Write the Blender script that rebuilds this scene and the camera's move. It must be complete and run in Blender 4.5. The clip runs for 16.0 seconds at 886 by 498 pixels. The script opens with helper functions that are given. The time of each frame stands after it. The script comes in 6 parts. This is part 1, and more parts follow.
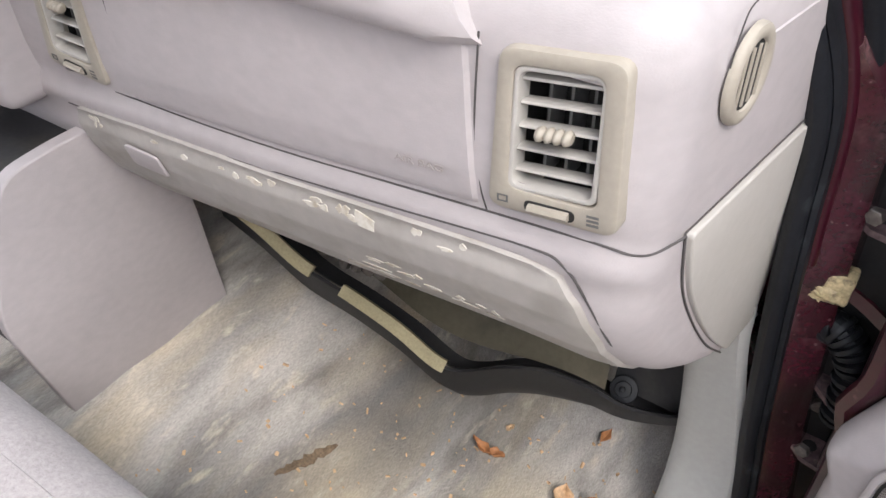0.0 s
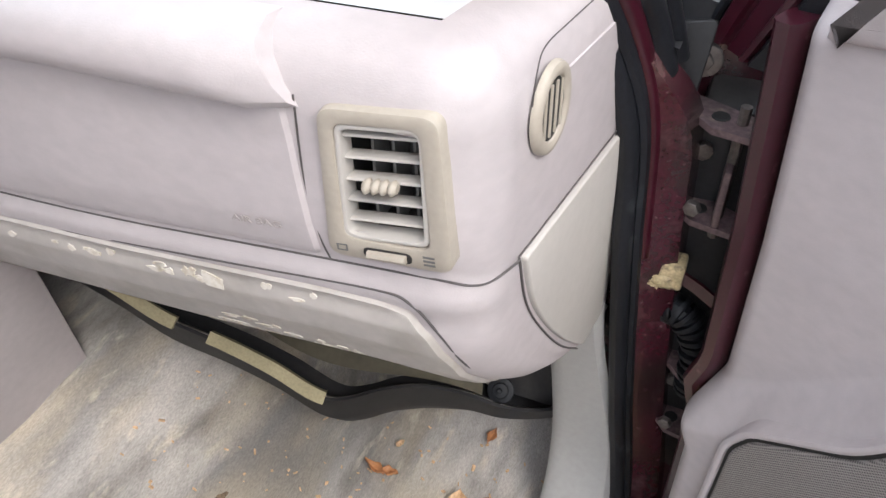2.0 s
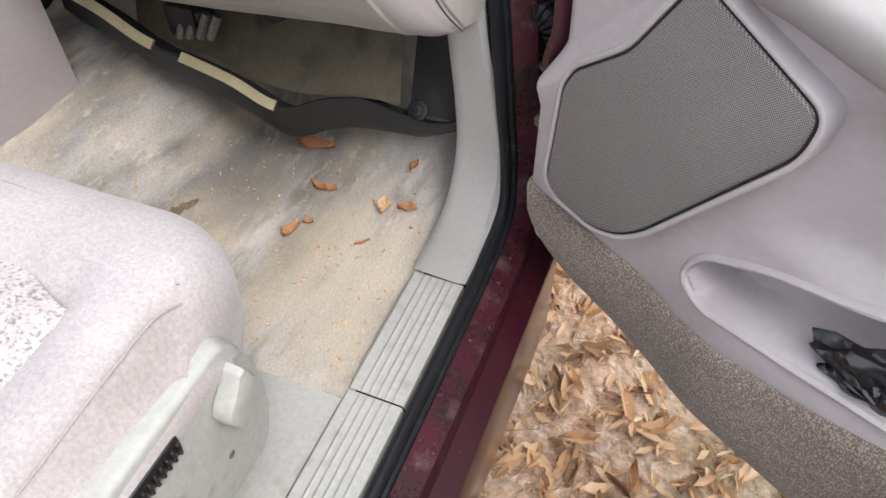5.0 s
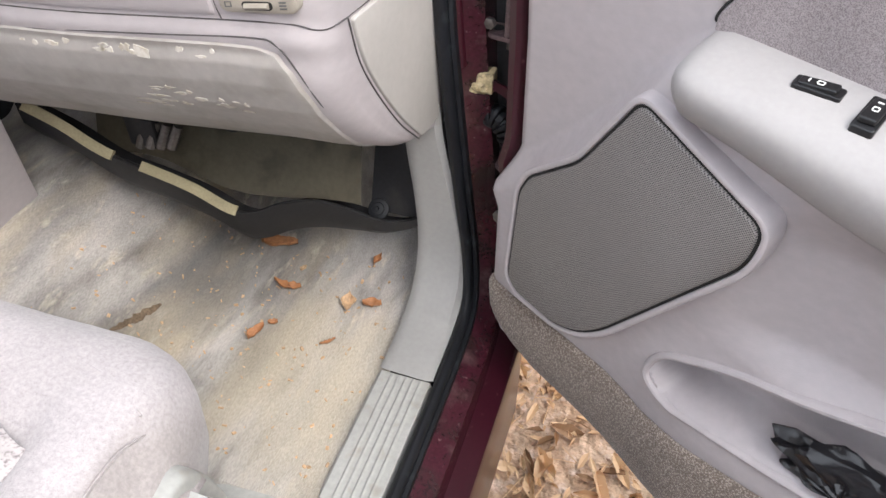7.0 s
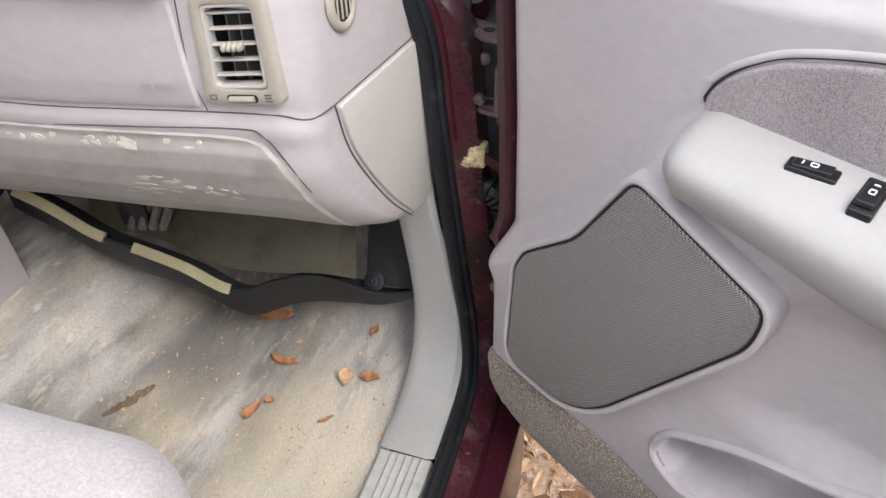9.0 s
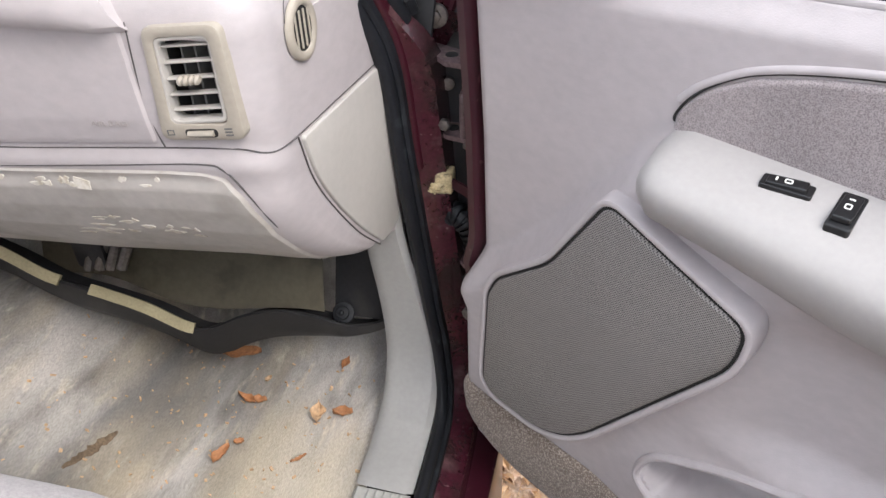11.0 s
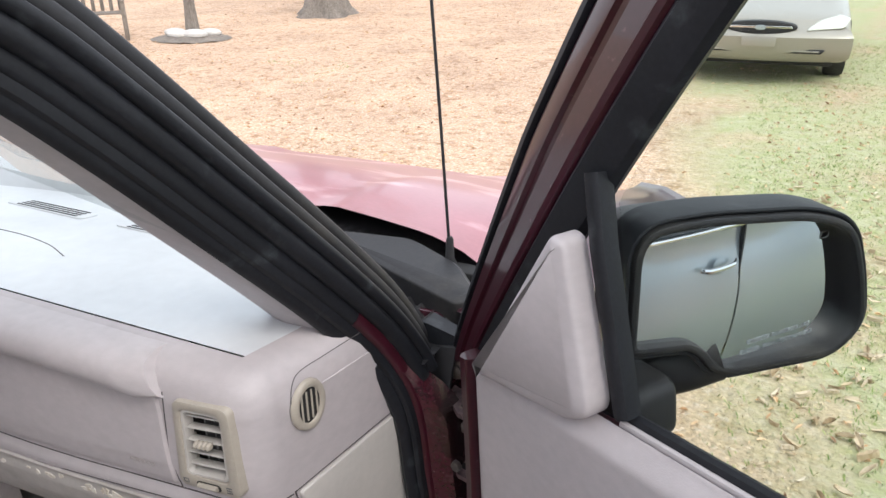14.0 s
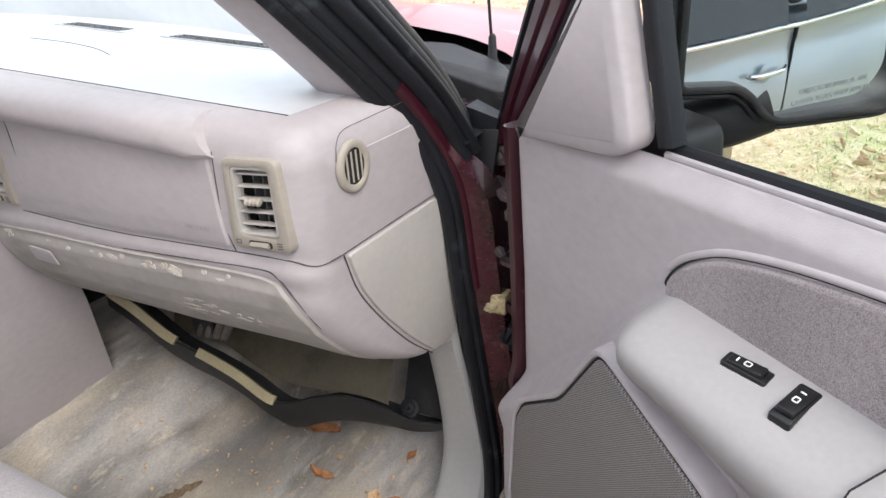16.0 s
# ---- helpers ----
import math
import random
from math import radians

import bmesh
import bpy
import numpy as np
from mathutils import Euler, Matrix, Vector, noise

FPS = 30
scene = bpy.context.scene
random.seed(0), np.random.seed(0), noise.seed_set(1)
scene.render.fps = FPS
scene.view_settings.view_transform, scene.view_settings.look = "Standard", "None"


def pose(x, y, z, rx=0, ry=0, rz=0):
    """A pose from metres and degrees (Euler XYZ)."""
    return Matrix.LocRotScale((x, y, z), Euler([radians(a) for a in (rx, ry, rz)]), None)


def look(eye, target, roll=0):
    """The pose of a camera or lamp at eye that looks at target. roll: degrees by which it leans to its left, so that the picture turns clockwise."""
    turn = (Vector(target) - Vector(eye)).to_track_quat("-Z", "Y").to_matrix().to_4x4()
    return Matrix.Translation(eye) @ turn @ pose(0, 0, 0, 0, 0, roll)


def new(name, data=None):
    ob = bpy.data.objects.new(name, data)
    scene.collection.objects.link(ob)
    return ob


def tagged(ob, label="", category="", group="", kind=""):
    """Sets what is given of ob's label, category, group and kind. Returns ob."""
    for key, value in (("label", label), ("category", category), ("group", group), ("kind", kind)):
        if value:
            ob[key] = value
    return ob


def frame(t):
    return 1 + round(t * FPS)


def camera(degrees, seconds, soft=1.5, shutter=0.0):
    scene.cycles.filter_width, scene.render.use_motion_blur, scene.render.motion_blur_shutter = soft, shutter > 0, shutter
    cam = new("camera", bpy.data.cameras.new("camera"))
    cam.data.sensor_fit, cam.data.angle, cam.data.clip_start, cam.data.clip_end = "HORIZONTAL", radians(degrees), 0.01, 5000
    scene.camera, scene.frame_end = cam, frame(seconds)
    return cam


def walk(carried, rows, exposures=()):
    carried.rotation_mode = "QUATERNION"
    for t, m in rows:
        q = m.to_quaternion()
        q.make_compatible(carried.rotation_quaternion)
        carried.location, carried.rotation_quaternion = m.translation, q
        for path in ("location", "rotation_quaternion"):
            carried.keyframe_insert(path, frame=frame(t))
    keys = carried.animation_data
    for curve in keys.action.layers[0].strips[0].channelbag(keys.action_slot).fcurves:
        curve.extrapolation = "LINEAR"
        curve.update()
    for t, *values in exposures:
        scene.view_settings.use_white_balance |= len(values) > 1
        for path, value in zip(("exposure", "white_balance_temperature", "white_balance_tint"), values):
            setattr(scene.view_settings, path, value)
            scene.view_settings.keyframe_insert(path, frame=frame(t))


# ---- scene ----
# x to the truck's right, y to its front, z up; the ground under the door is z = 0
cam = camera(61.9, 16.0, shutter=0.0)
PATH = [
    (0, (0.091, 0.050, 1.515), (-0.813, 1.256, 0.201), -2.84),
    (0.5, (0.085, 0.068, 1.499), (-0.721, 1.302, 0.147), -3.28),
    (1, (0.101, 0.080, 1.523), (-0.638, 1.359, 0.175), -3.90),
    (1.5, (0.116, 0.092, 1.533), (-0.552, 1.424, 0.199), -3.51),
    (2, (0.111, 0.072, 1.548), (-0.515, 1.434, 0.223), -2.56),
    (2.5, (0.099, 0.074, 1.530), (-0.515, 1.442, 0.207), -1.24),
    (3, (0.144, 0.025, 1.513), (-0.528, 1.330, 0.155), -1.44),
    (3.5, (0.308, -0.044, 1.494), (-0.417, 1.200, 0.106), -1.52),
    (4, (0.362, -0.133, 1.498), (-0.382, 1.068, 0.084), -1.98),
    (4.5, (0.331, -0.240, 1.500), (-0.305, 0.979, 0.048), -0.69),
    (5, (0.353, -0.290, 1.501), (-0.152, 0.964, 0.026), -0.05),
    (5.2, (0.364, -0.279, 1.506), (-0.082, 1.002, 0.036), 0.63),
    (7.5, (0.327, -0.256, 1.556), (-0.157, 1.159, 0.229), -0.31),
    (8, (0.308, -0.271, 1.544), (-0.219, 1.156, 0.245), -1.14),
    (8.5, (0.343, -0.226, 1.576), (-0.167, 1.229, 0.302), -1.51),
    (10.8, (0.328, -0.198, 1.566), (-0.090, 1.321, 0.333), -1.60),
    (11, (0.327, -0.194, 1.568), (-0.078, 1.341, 0.351), -1.88),
    (11.5, (0.344, -0.191, 1.573), (-0.034, 1.390, 0.407), -2.44),
    (12, (0.393, -0.162, 1.618), (0.097, 1.508, 0.559), -2.64),
    (12.5, (0.486, -0.098, 1.637), (0.079, 1.618, 0.694), -1.51),
    (13, (0.524, -0.036, 1.718), (-0.129, 1.652, 0.867), 0.43),
    (13.5, (0.479, -0.050, 1.798), (-0.297, 1.606, 0.990), 0.05),
    (14, (0.480, -0.095, 1.804), (-0.342, 1.552, 1.021), -0.88),
    (14.5, (0.488, -0.125, 1.778), (-0.373, 1.483, 0.960), -1.92),
    (15, (0.506, -0.173, 1.683), (-0.389, 1.378, 0.794), -2.56),
    (15.5, (0.509, -0.188, 1.655), (-0.385, 1.317, 0.688), -3.09),
    (16, (0.513, -0.166, 1.649), (-0.366, 1.320, 0.639), -3.30),
]
EXPOSURES = [(0, 0.38), (1, 0.4), (2, 0.42), (3, 0.55), (5, 0.45), (7.5, 0.45), (8.5, 0.45), (11.5, 0.35), (12.5, 0.1), (13.2, -0.15), (14.5, -0.32), (15.2, -0.08), (16, 0.05)]
walk(cam, [(t, look(eye, target, roll)) for t, eye, target, roll in PATH], EXPOSURES)

# ---- light: thin overcast ----
SUN_EL, SUN_AZ = 50, 122
world = bpy.data.worlds.new("sky")
scene.world = world
world.use_nodes = True
wn = world.node_tree.nodes
sky = wn.new("ShaderNodeTexSky")
sky.sky_type, sky.sun_disc = "NISHITA", False
sky.sun_elevation, sky.sun_rotation = radians(SUN_EL), radians(SUN_AZ)
sky.air_density, sky.dust_density, sky.ozone_density = 1.0, 6.0, 1.0
mixw = wn.new("ShaderNodeMixRGB")
mixw.inputs[0].default_value = 0.75
mixw.inputs[2].default_value = (8.8, 9.2, 10.0, 1)
world.node_tree.links.new(sky.outputs[0], mixw.inputs[1])
world.node_tree.links.new(mixw.outputs[0], wn["Background"].inputs[0])
wn["Background"].inputs[1].default_value = 0.26
sun = new("sun", bpy.data.lights.new("sun", "SUN"))
sun.data.energy, sun.data.angle, sun.data.color = 1.9, radians(30), (1.0, 0.97, 0.94)
sun.matrix_world = look((0, 0, 0), (-math.sin(radians(SUN_AZ)), -math.cos(radians(SUN_AZ)), -math.tan(radians(SUN_EL))))


# ---- mesh helpers: all return (verts, faces) ----
def V3(*a):
    return Vector(a)


def grid(nu, nv, fn, wrap=False):
    vs = [tuple(fn(i / (nu - 1 if not wrap else nu), j / (nv - 1))) for i in range(nu) for j in range(nv)]
    fs = []
    for i in range(nu if wrap else nu - 1):
        k = (i + 1) % nu
        for j in range(nv - 1):
            fs.append((i * nv + j, k * nv + j, k * nv + j + 1, i * nv + j + 1))
    return vs, fs


def loft(rings, closed=True, caps=True):
    n = len(rings[0])
    vs = [tuple(p) for r in rings for p in r]
    fs = []
    for i in range(len(rings) - 1):
        for j in range(n if closed else n - 1):
            k = (j + 1) % n
            fs.append((i * n + j, i * n + k, (i + 1) * n + k, (i + 1) * n + j))
    if caps and closed:
        fs.append(tuple(range(n))[::-1])
        fs.append(tuple(range((len(rings) - 1) * n, len(rings) * n)))
    return vs, fs


def join(*ms):
    vs, fs = [], []
    for v, f in ms:
        o = len(vs)
        vs += list(v)
        fs += [tuple(i + o for i in q) for q in f]
    return vs, fs


def moved(m, mat):
    return [tuple(mat @ Vector(p)) for p in m[0]], m[1]


def spline(pts, per=6):
    """A smooth curve through points (Catmull-Rom)."""
    p = [Vector(a) for a in pts]
    p = [p[0] * 2 - p[1]] + p + [p[-1] * 2 - p[-2]]
    out = []
    for i in range(1, len(p) - 2):
        for s in range(per):
            t = s / per
            a, b, c, d = p[i - 1], p[i], p[i + 1], p[i + 2]
            out.append(0.5 * ((2 * b) + (c - a) * t + (2 * a - 5 * b + 4 * c - d) * t * t + (3 * b - a - 3 * c + d) * t ** 3))
    return out + [p[-2]]


def sweep(path, section, side):
    """A closed section [(a, b)] along path: a runs along side, b along the third direction."""
    rings = []
    for i, p in enumerate(path):
        d = (path[min(i + 1, len(path) - 1)] - path[max(i - 1, 0)]).normalized()
        s = Vector(side)
        s = (s - d * s.dot(d)).normalized()
        h = d.cross(s)
        rings.append([p + s * a + h * b for a, b in section])
    return loft(rings)


def oval(ra, rb, n=10, power=1.0):
    out = []
    for i in range(n):
        a = 2 * math.pi * i / n
        c, s = math.cos(a), math.sin(a)
        out.append((ra * math.copysign(abs(c) ** power, c), rb * math.copysign(abs(s) ** power, s)))
    return out


def tube(path, r, n=8, side=(0.3, 0.2, 1)):
    return sweep([Vector(p) for p in path], oval(r, r, n), side)


def rounded(pts, r, per=5):
    """A closed outline with its corners rounded; r is one radius or one per corner."""
    out, n = [], len(pts)
    for i in range(n):
        b = Vector(pts[i])
        a, c = Vector(pts[i - 1]) - b, Vector(pts[(i + 1) % n]) - b
        k = min(r[i] if isinstance(r, (list, tuple)) else r, a.length * 0.49, c.length * 0.49)
        p, q = b + a.normalized() * k, b + c.normalized() * k
        for j in range(per + 1):
            t = j / per
            out.append((p * (1 - t) ** 2 + b * 2 * t * (1 - t) + q * t * t)[:])
    return out


def shrunk(pts, d):
    """The outline (counter-clockwise) moved inwards by d."""
    n, out = len(pts), []
    for i in range(n):
        e = Vector(pts[(i + 1) % n]) - Vector(pts[i - 1])
        if e.length < 1e-9:
            e = Vector((1, 0))
        e.normalize()
        out.append((pts[i][0] - e[1] * d, pts[i][1] + e[0] * d))
    return out


def ccw(pts):
    a = sum(p[0] * q[1] - q[0] * p[1] for p, q in zip(pts, pts[1:] + pts[:1]))
    return pts if a > 0 else pts[::-1]


def slab(pts, low, high, bevel, put, dome=0.0):
    """A plate with the outline pts, from low to high, its upper edge rounded; put(a, b, h) places it."""
    pts = ccw(list(pts))
    levels = [(0, low), (0, high - bevel)] + [(bevel * 0.7 * (1 - math.cos(k * math.pi / 8)), high - bevel * (1 - math.sin(k * math.pi / 8))) for k in (1, 2, 3, 4)]
    if dome:
        levels += [(bevel * 1.5, high + dome)]
    return loft([[put(a, b, h) for a, b in shrunk(pts, d)] for d, h in levels])


def frame_ring(outer, inner, low, high, bevel, put):
    """A flat ring between two outlines of the same length."""
    outer, inner = ccw(list(outer)), ccw(list(inner))
    rings = [(outer, 0, low), (outer, 0, high - bevel), (outer, bevel * 0.3, high - bevel * 0.3), (outer, bevel, high), (inner, -bevel, high), (inner, -bevel * 0.3, high - bevel * 0.3), (inner, 0, high - bevel), (inner, 0, low)]
    return loft([[put(a, b, h) for a, b in shrunk(o, d)] for o, d, h in rings], caps=False)


def box(x0, y0, z0, x1, y1, z1, bevel=0.004, seg=2):
    bm = bmesh.new()
    bmesh.ops.create_cube(bm, size=1, matrix=Matrix.LocRotScale(((x0 + x1) / 2, (y0 + y1) / 2, (z0 + z1) / 2), None, (abs(x1 - x0), abs(y1 - y0), abs(z1 - z0))))
    if bevel:
        bmesh.ops.bevel(bm, geom=bm.edges[:], offset=bevel, segments=seg, affect="EDGES", profile=0.5)
    bm.verts.index_update()
    m = [tuple(v.co) for v in bm.verts], [tuple(v.index for v in f.verts) for f in bm.faces]
    bm.free()
    return m


def disc(c, axis, r, h, n=20, bevel=0.002):
    """A short round cylinder standing on c along axis."""
    rot = Vector(axis).to_track_quat("Z", "Y").to_matrix().to_4x4()
    m = Matrix.Translation(c) @ rot
    return slab([(r * math.cos(2 * math.pi * i / n), r * math.sin(2 * math.pi * i / n)) for i in range(n)], 0, h, bevel, lambda a, b, q: m @ Vector((a, b, q)))


def part(name, m, material, parent=None, label="", angle=40, smooth=True):
    me = bpy.data.meshes.new(name)
    me.from_pydata([tuple(v) for v in m[0]], [], [tuple(f) for f in m[1]])
    bm = bmesh.new()
    bm.from_mesh(me)
    bmesh.ops.recalc_face_normals(bm, faces=bm.faces[:])
    bm.to_mesh(me)
    bm.free()
    me.materials.append(material)
    if smooth:
        me.polygons.foreach_set("use_smooth", [True] * len(me.polygons))
        me.set_sharp_from_angle(angle=radians(angle))
    ob = new(name, me)
    if parent:
        ob.parent = parent
    return tagged(ob, label)


def thing(name, label, category, group="", kind="", at=(0, 0, 0)):
    e = new(name)
    e.empty_display_size = 0.1
    return tagged(e, label, category, group, kind)


def smooth(t):
    t = min(max(t, 0), 1)
    return t * t * (3 - 2 * t)


def lerp(xs, x):
    """Piecewise-linear reading of [(x, y)] at x."""
    if x <= xs[0][0]:
        return xs[0][1]
    for (a, p), (b, q) in zip(xs, xs[1:]):
        if x <= b:
            return p + (q - p) * (x - a) / (b - a)
    return xs[-1][1]


# ---- materials ----
def material(name, color, rough=0.5, metal=0.0, coarse=(3.0, 0.08), fine=(300.0, 0.05), bump=0.1, bump_scale=400.0, dist=0.0006, spots=None, coat=0.0, spec=0.5, sheen=0.0, stretch=(1, 1, 1)):
    """Base colour varied at two scales, fine relief, and patches of a second colour: spots = (colour, scale, threshold, softness)."""
    m = bpy.data.materials.new(name)
    m.use_nodes = True
    nt = m.node_tree
    nd, ln = nt.nodes, nt.links
    bs = nd["Principled BSDF"]
    bs.inputs["Roughness"].default_value = rough
    bs.inputs["Metallic"].default_value = metal
    bs.inputs["Coat Weight"].default_value = coat
    bs.inputs["Specular IOR Level"].default_value = spec
    bs.inputs["Sheen Weight"].default_value = sheen
    tc = nd.new("ShaderNodeTexCoord")
    mp = nd.new("ShaderNodeMapping")
    mp.inputs["Scale"].default_value = stretch
    ln.new(tc.outputs["Object"], mp.inputs[0])

    def noise_at(scale, detail=4):
        t = nd.new("ShaderNodeTexNoise")
        t.inputs["Scale"].default_value, t.inputs["Detail"].default_value = scale, detail
        ln.new(mp.outputs[0], t.inputs["Vector"])
        return t.outputs["Fac"]

    val = None
    for scale, amount in (coarse, fine):
        mr = nd.new("ShaderNodeMapRange")
        mr.inputs["From Min"].default_value, mr.inputs["From Max"].default_value = 0.3, 0.7
        mr.inputs["To Min"].default_value, mr.inputs["To Max"].default_value = 1 - amount, 1 + amount
        ln.new(noise_at(scale), mr.inputs["Value"])
        if val is None:
            val = mr.outputs[0]
        else:
            mu = nd.new("ShaderNodeMath")
            mu.operation = "MULTIPLY"
            ln.new(val, mu.inputs[0])
            ln.new(mr.outputs[0], mu.inputs[1])
            val = mu.outputs[0]
    base = None
    rgb = nd.new("ShaderNodeRGB")
    rgb.outputs[0].default_value = (*color, 1)
    base = rgb.outputs[0]
    for sp in (spots or []):
        c2, scale, th, soft = sp
        mr = nd.new("ShaderNodeMapRange")
        mr.inputs["From Min"].default_value, mr.inputs["From Max"].default_value = th - soft, th + soft
        ln.new(noise_at(scale, 6), mr.inputs["Value"])
        mx = nd.new("ShaderNodeMixRGB")
        mx.inputs[2].default_value = (*c2, 1)
        ln.new(mr.outputs[0], mx.inputs[0])
        ln.new(base, mx.inputs[1])
        base = mx.outputs[0]
    mul = nd.new("ShaderNodeVectorMath")
    mul.operation = "SCALE"
    ln.new(base, mul.inputs[0])
    ln.new(val, mul.inputs["Scale"])
    ln.new(mul.outputs[0], bs.inputs["Base Color"])
    if bump:
        bp = nd.new("ShaderNodeBump")
        bp.inputs["Strength"].default_value, bp.inputs["Distance"].default_value = bump, dist
        ln.new(noise_at(bump_scale, 3), bp.inputs["Height"])
        ln.new(bp.outputs[0], bs.inputs["Normal"])
    return m


VINYL = material("grey_vinyl", (0.425, 0.39, 0.398), 0.55, coarse=(4, 0.06), fine=(60, 0.04), bump=0.4, bump_scale=520, dist=0.0005, stretch=(1, 1, 1.6))
# faded vinyl; base also raised and blued for sky light through the windshield
VINYL_TOP = material("faded_skylit_grey_vinyl", (0.56, 0.58, 0.60), 0.45, coarse=(3, 0.10), fine=(40, 0.03), bump=0.25, bump_scale=900, dist=0.0004)
SCUFFED = material("scuffed_grey_vinyl", (0.37, 0.345, 0.325), 0.55, coarse=(6, 0.08), fine=(80, 0.06), bump=0.25, bump_scale=900, dist=0.0004, spots=[((0.27, 0.25, 0.22), 14, 0.6, 0.12)])
SCRAPE = material("scraped_pale_plastic", (0.56, 0.53, 0.48), 0.7, bump=0.4, bump_scale=300, spots=[((0.45, 0.40, 0.32), 120, 0.55, 0.1)])
BEIGE = material("beige_plastic", (0.36, 0.325, 0.275), 0.5, coarse=(20, 0.06), fine=(200, 0.04), bump=0.1, bump_scale=800, dist=0.0003)
PLASTIC = material("hard_grey_plastic", (0.43, 0.41, 0.385), 0.42, coarse=(5, 0.05), fine=(90, 0.03), bump=0.15, bump_scale=900, dist=0.0003)
ARM_GREY = material("armrest_grey", (0.345, 0.33, 0.325), 0.5, coarse=(5, 0.04), fine=(150, 0.03), bump=0.2, bump_scale=900, dist=0.0003)
KICK_GREY = material("kick_panel_grey", (0.33, 0.325, 0.315), 0.5, coarse=(5, 0.05), fine=(120, 0.04), bump=0.15, bump_scale=800, dist=0.0003)
SCUFF_PLATE = material("grey_sill_plastic", (0.37, 0.37, 0.35), 0.45, coarse=(6, 0.08), fine=(120, 0.08), bump=0.15, bump_scale=700, dist=0.0003, spots=[((0.28, 0.26, 0.22), 30, 0.66, 0.08)])
BLACK_PLASTIC = material("black_plastic", (0.018, 0.018, 0.02), 0.5, coarse=(6, 0.2), fine=(150, 0.15), bump=0.2, bump_scale=500, spec=0.35, spots=[((0.04, 0.037, 0.034), 9, 0.62, 0.1)])
DARK_HOLE = material("dark_plastic", (0.012, 0.012, 0.012), 0.7, bump=0.0)
RUBBER = material("weathered_rubber", (0.009, 0.010, 0.013), 0.5, coarse=(10, 0.25), fine=(200, 0.2), bump=0.25, bump_scale=350, spec=0.35, spots=[((0.035, 0.04, 0.045), 26, 0.68, 0.07)])
PAINT = material("maroon_paint", (0.036, 0.005, 0.011), 0.3, coarse=(5, 0.15), fine=(160, 0.12), bump=0.05, bump_scale=200, coat=0.4, spots=[((0.13, 0.06, 0.07), 60, 0.71, 0.05)])
DIRTY_PAINT = material("dirty_maroon_paint", (0.05, 0.010, 0.018), 0.27, coarse=(8, 0.3), fine=(180, 0.25), bump=0.2, bump_scale=250, coat=0.35, spots=[((0.20, 0.13, 0.135), 130, 0.70, 0.05), ((0.02, 0.013, 0.012), 16, 0.58, 0.12), ((0.10, 0.05, 0.055), 22, 0.64, 0.08)])
HOOD_PAINT = material("faded_maroon_paint", (0.36, 0.15, 0.17), 0.3, coarse=(3, 0.1), fine=(90, 0.05), bump=0.05, bump_scale=150, coat=0.2, spots=[((0.55, 0.36, 0.38), 3.0, 0.6, 0.05)], stretch=(1, 2.5, 1))
# tan base lowered to carry the shade of the enclosed space under the dash
TAN = material("dusty_shaded_tan_plastic", (0.10, 0.088, 0.06), 0.7, coarse=(9, 0.15), fine=(120, 0.1), bump=0.2, bump_scale=300, spots=[((0.05, 0.043, 0.03), 13, 0.60, 0.1)])
FOAM = material("yellowed_foam_strip", (0.34, 0.30, 0.19), 0.9, coarse=(20, 0.1), fine=(300, 0.12), bump=0.5, bump_scale=350)
METAL = material("dull_metal", (0.20, 0.18, 0.17), 0.5, 0.8, coarse=(20, 0.2), fine=(200, 0.2), bump=0.2, bump_scale=300)
PRIMER = material("grimy_hinge_steel", (0.16, 0.11, 0.115), 0.5, 0.2, coarse=(25, 0.3), fine=(200, 0.25), bump=0.3, bump_scale=250, spots=[((0.30, 0.24, 0.2), 40, 0.62, 0.08), ((0.03, 0.025, 0.02), 30, 0.62, 0.08)])
GREASE = material("caked_yellow_grease", (0.47, 0.38, 0.22), 0.5, coarse=(60, 0.35), fine=(300, 0.2), bump=0.6, bump_scale=150, dist=0.002, spots=[((0.12, 0.09, 0.06), 90, 0.6, 0.08)])
CHROME = material("chrome", (0.75, 0.75, 0.76), 0.12, 1.0, bump=0.0)
GLOSS_BLACK = material("smooth_black_plastic", (0.009, 0.009, 0.010), 0.32, coarse=(8, 0.1), fine=(150, 0.1), bump=0.1, bump_scale=600)
STAIN = material("dark_brown_stain", (0.16, 0.115, 0.075), 0.95, coarse=(30, 0.3), fine=(250, 0.3), bump=0.6, bump_scale=300)
SEAM = material("shadowed_joint", (0.07, 0.064, 0.064), 0.8, bump=0.0)
RED = material("red_plastic", (0.55, 0.03, 0.03), 0.4, bump=0.0)
WHITE_INK = material("white_ink", (0.75, 0.75, 0.72), 0.6, bump=0.0)
GREY_INK = material("grey_ink", (0.12, 0.12, 0.12), 0.6, bump=0.0)
LEAF = material("dry_leaf", (0.42, 0.19, 0.08), 0.65, coarse=(30, 0.3), fine=(200, 0.2), bump=0.4, bump_scale=150, spots=[((0.20, 0.08, 0.035), 45, 0.58, 0.1)])
LEAF_PALE = material("pale_dry_leaf", (0.55, 0.37, 0.22), 0.7, coarse=(30, 0.25), fine=(200, 0.2), bump=0.4, bump_scale=150)
BAG = material("black_bag_film", (0.012, 0.012, 0.014), 0.22, bump=0.3, bump_scale=30, dist=0.003)


def fabric(name, c1, c2, scale, rough=0.95, bump=0.6, th=0.5):
    return material(name, c1, rough, coarse=(8, 0.1), fine=(scale * 0.3, 0.12), bump=bump, bump_scale=scale, dist=0.0012, spots=[(c2, scale, th, 0.08)], spec=0.1, sheen=0.25)


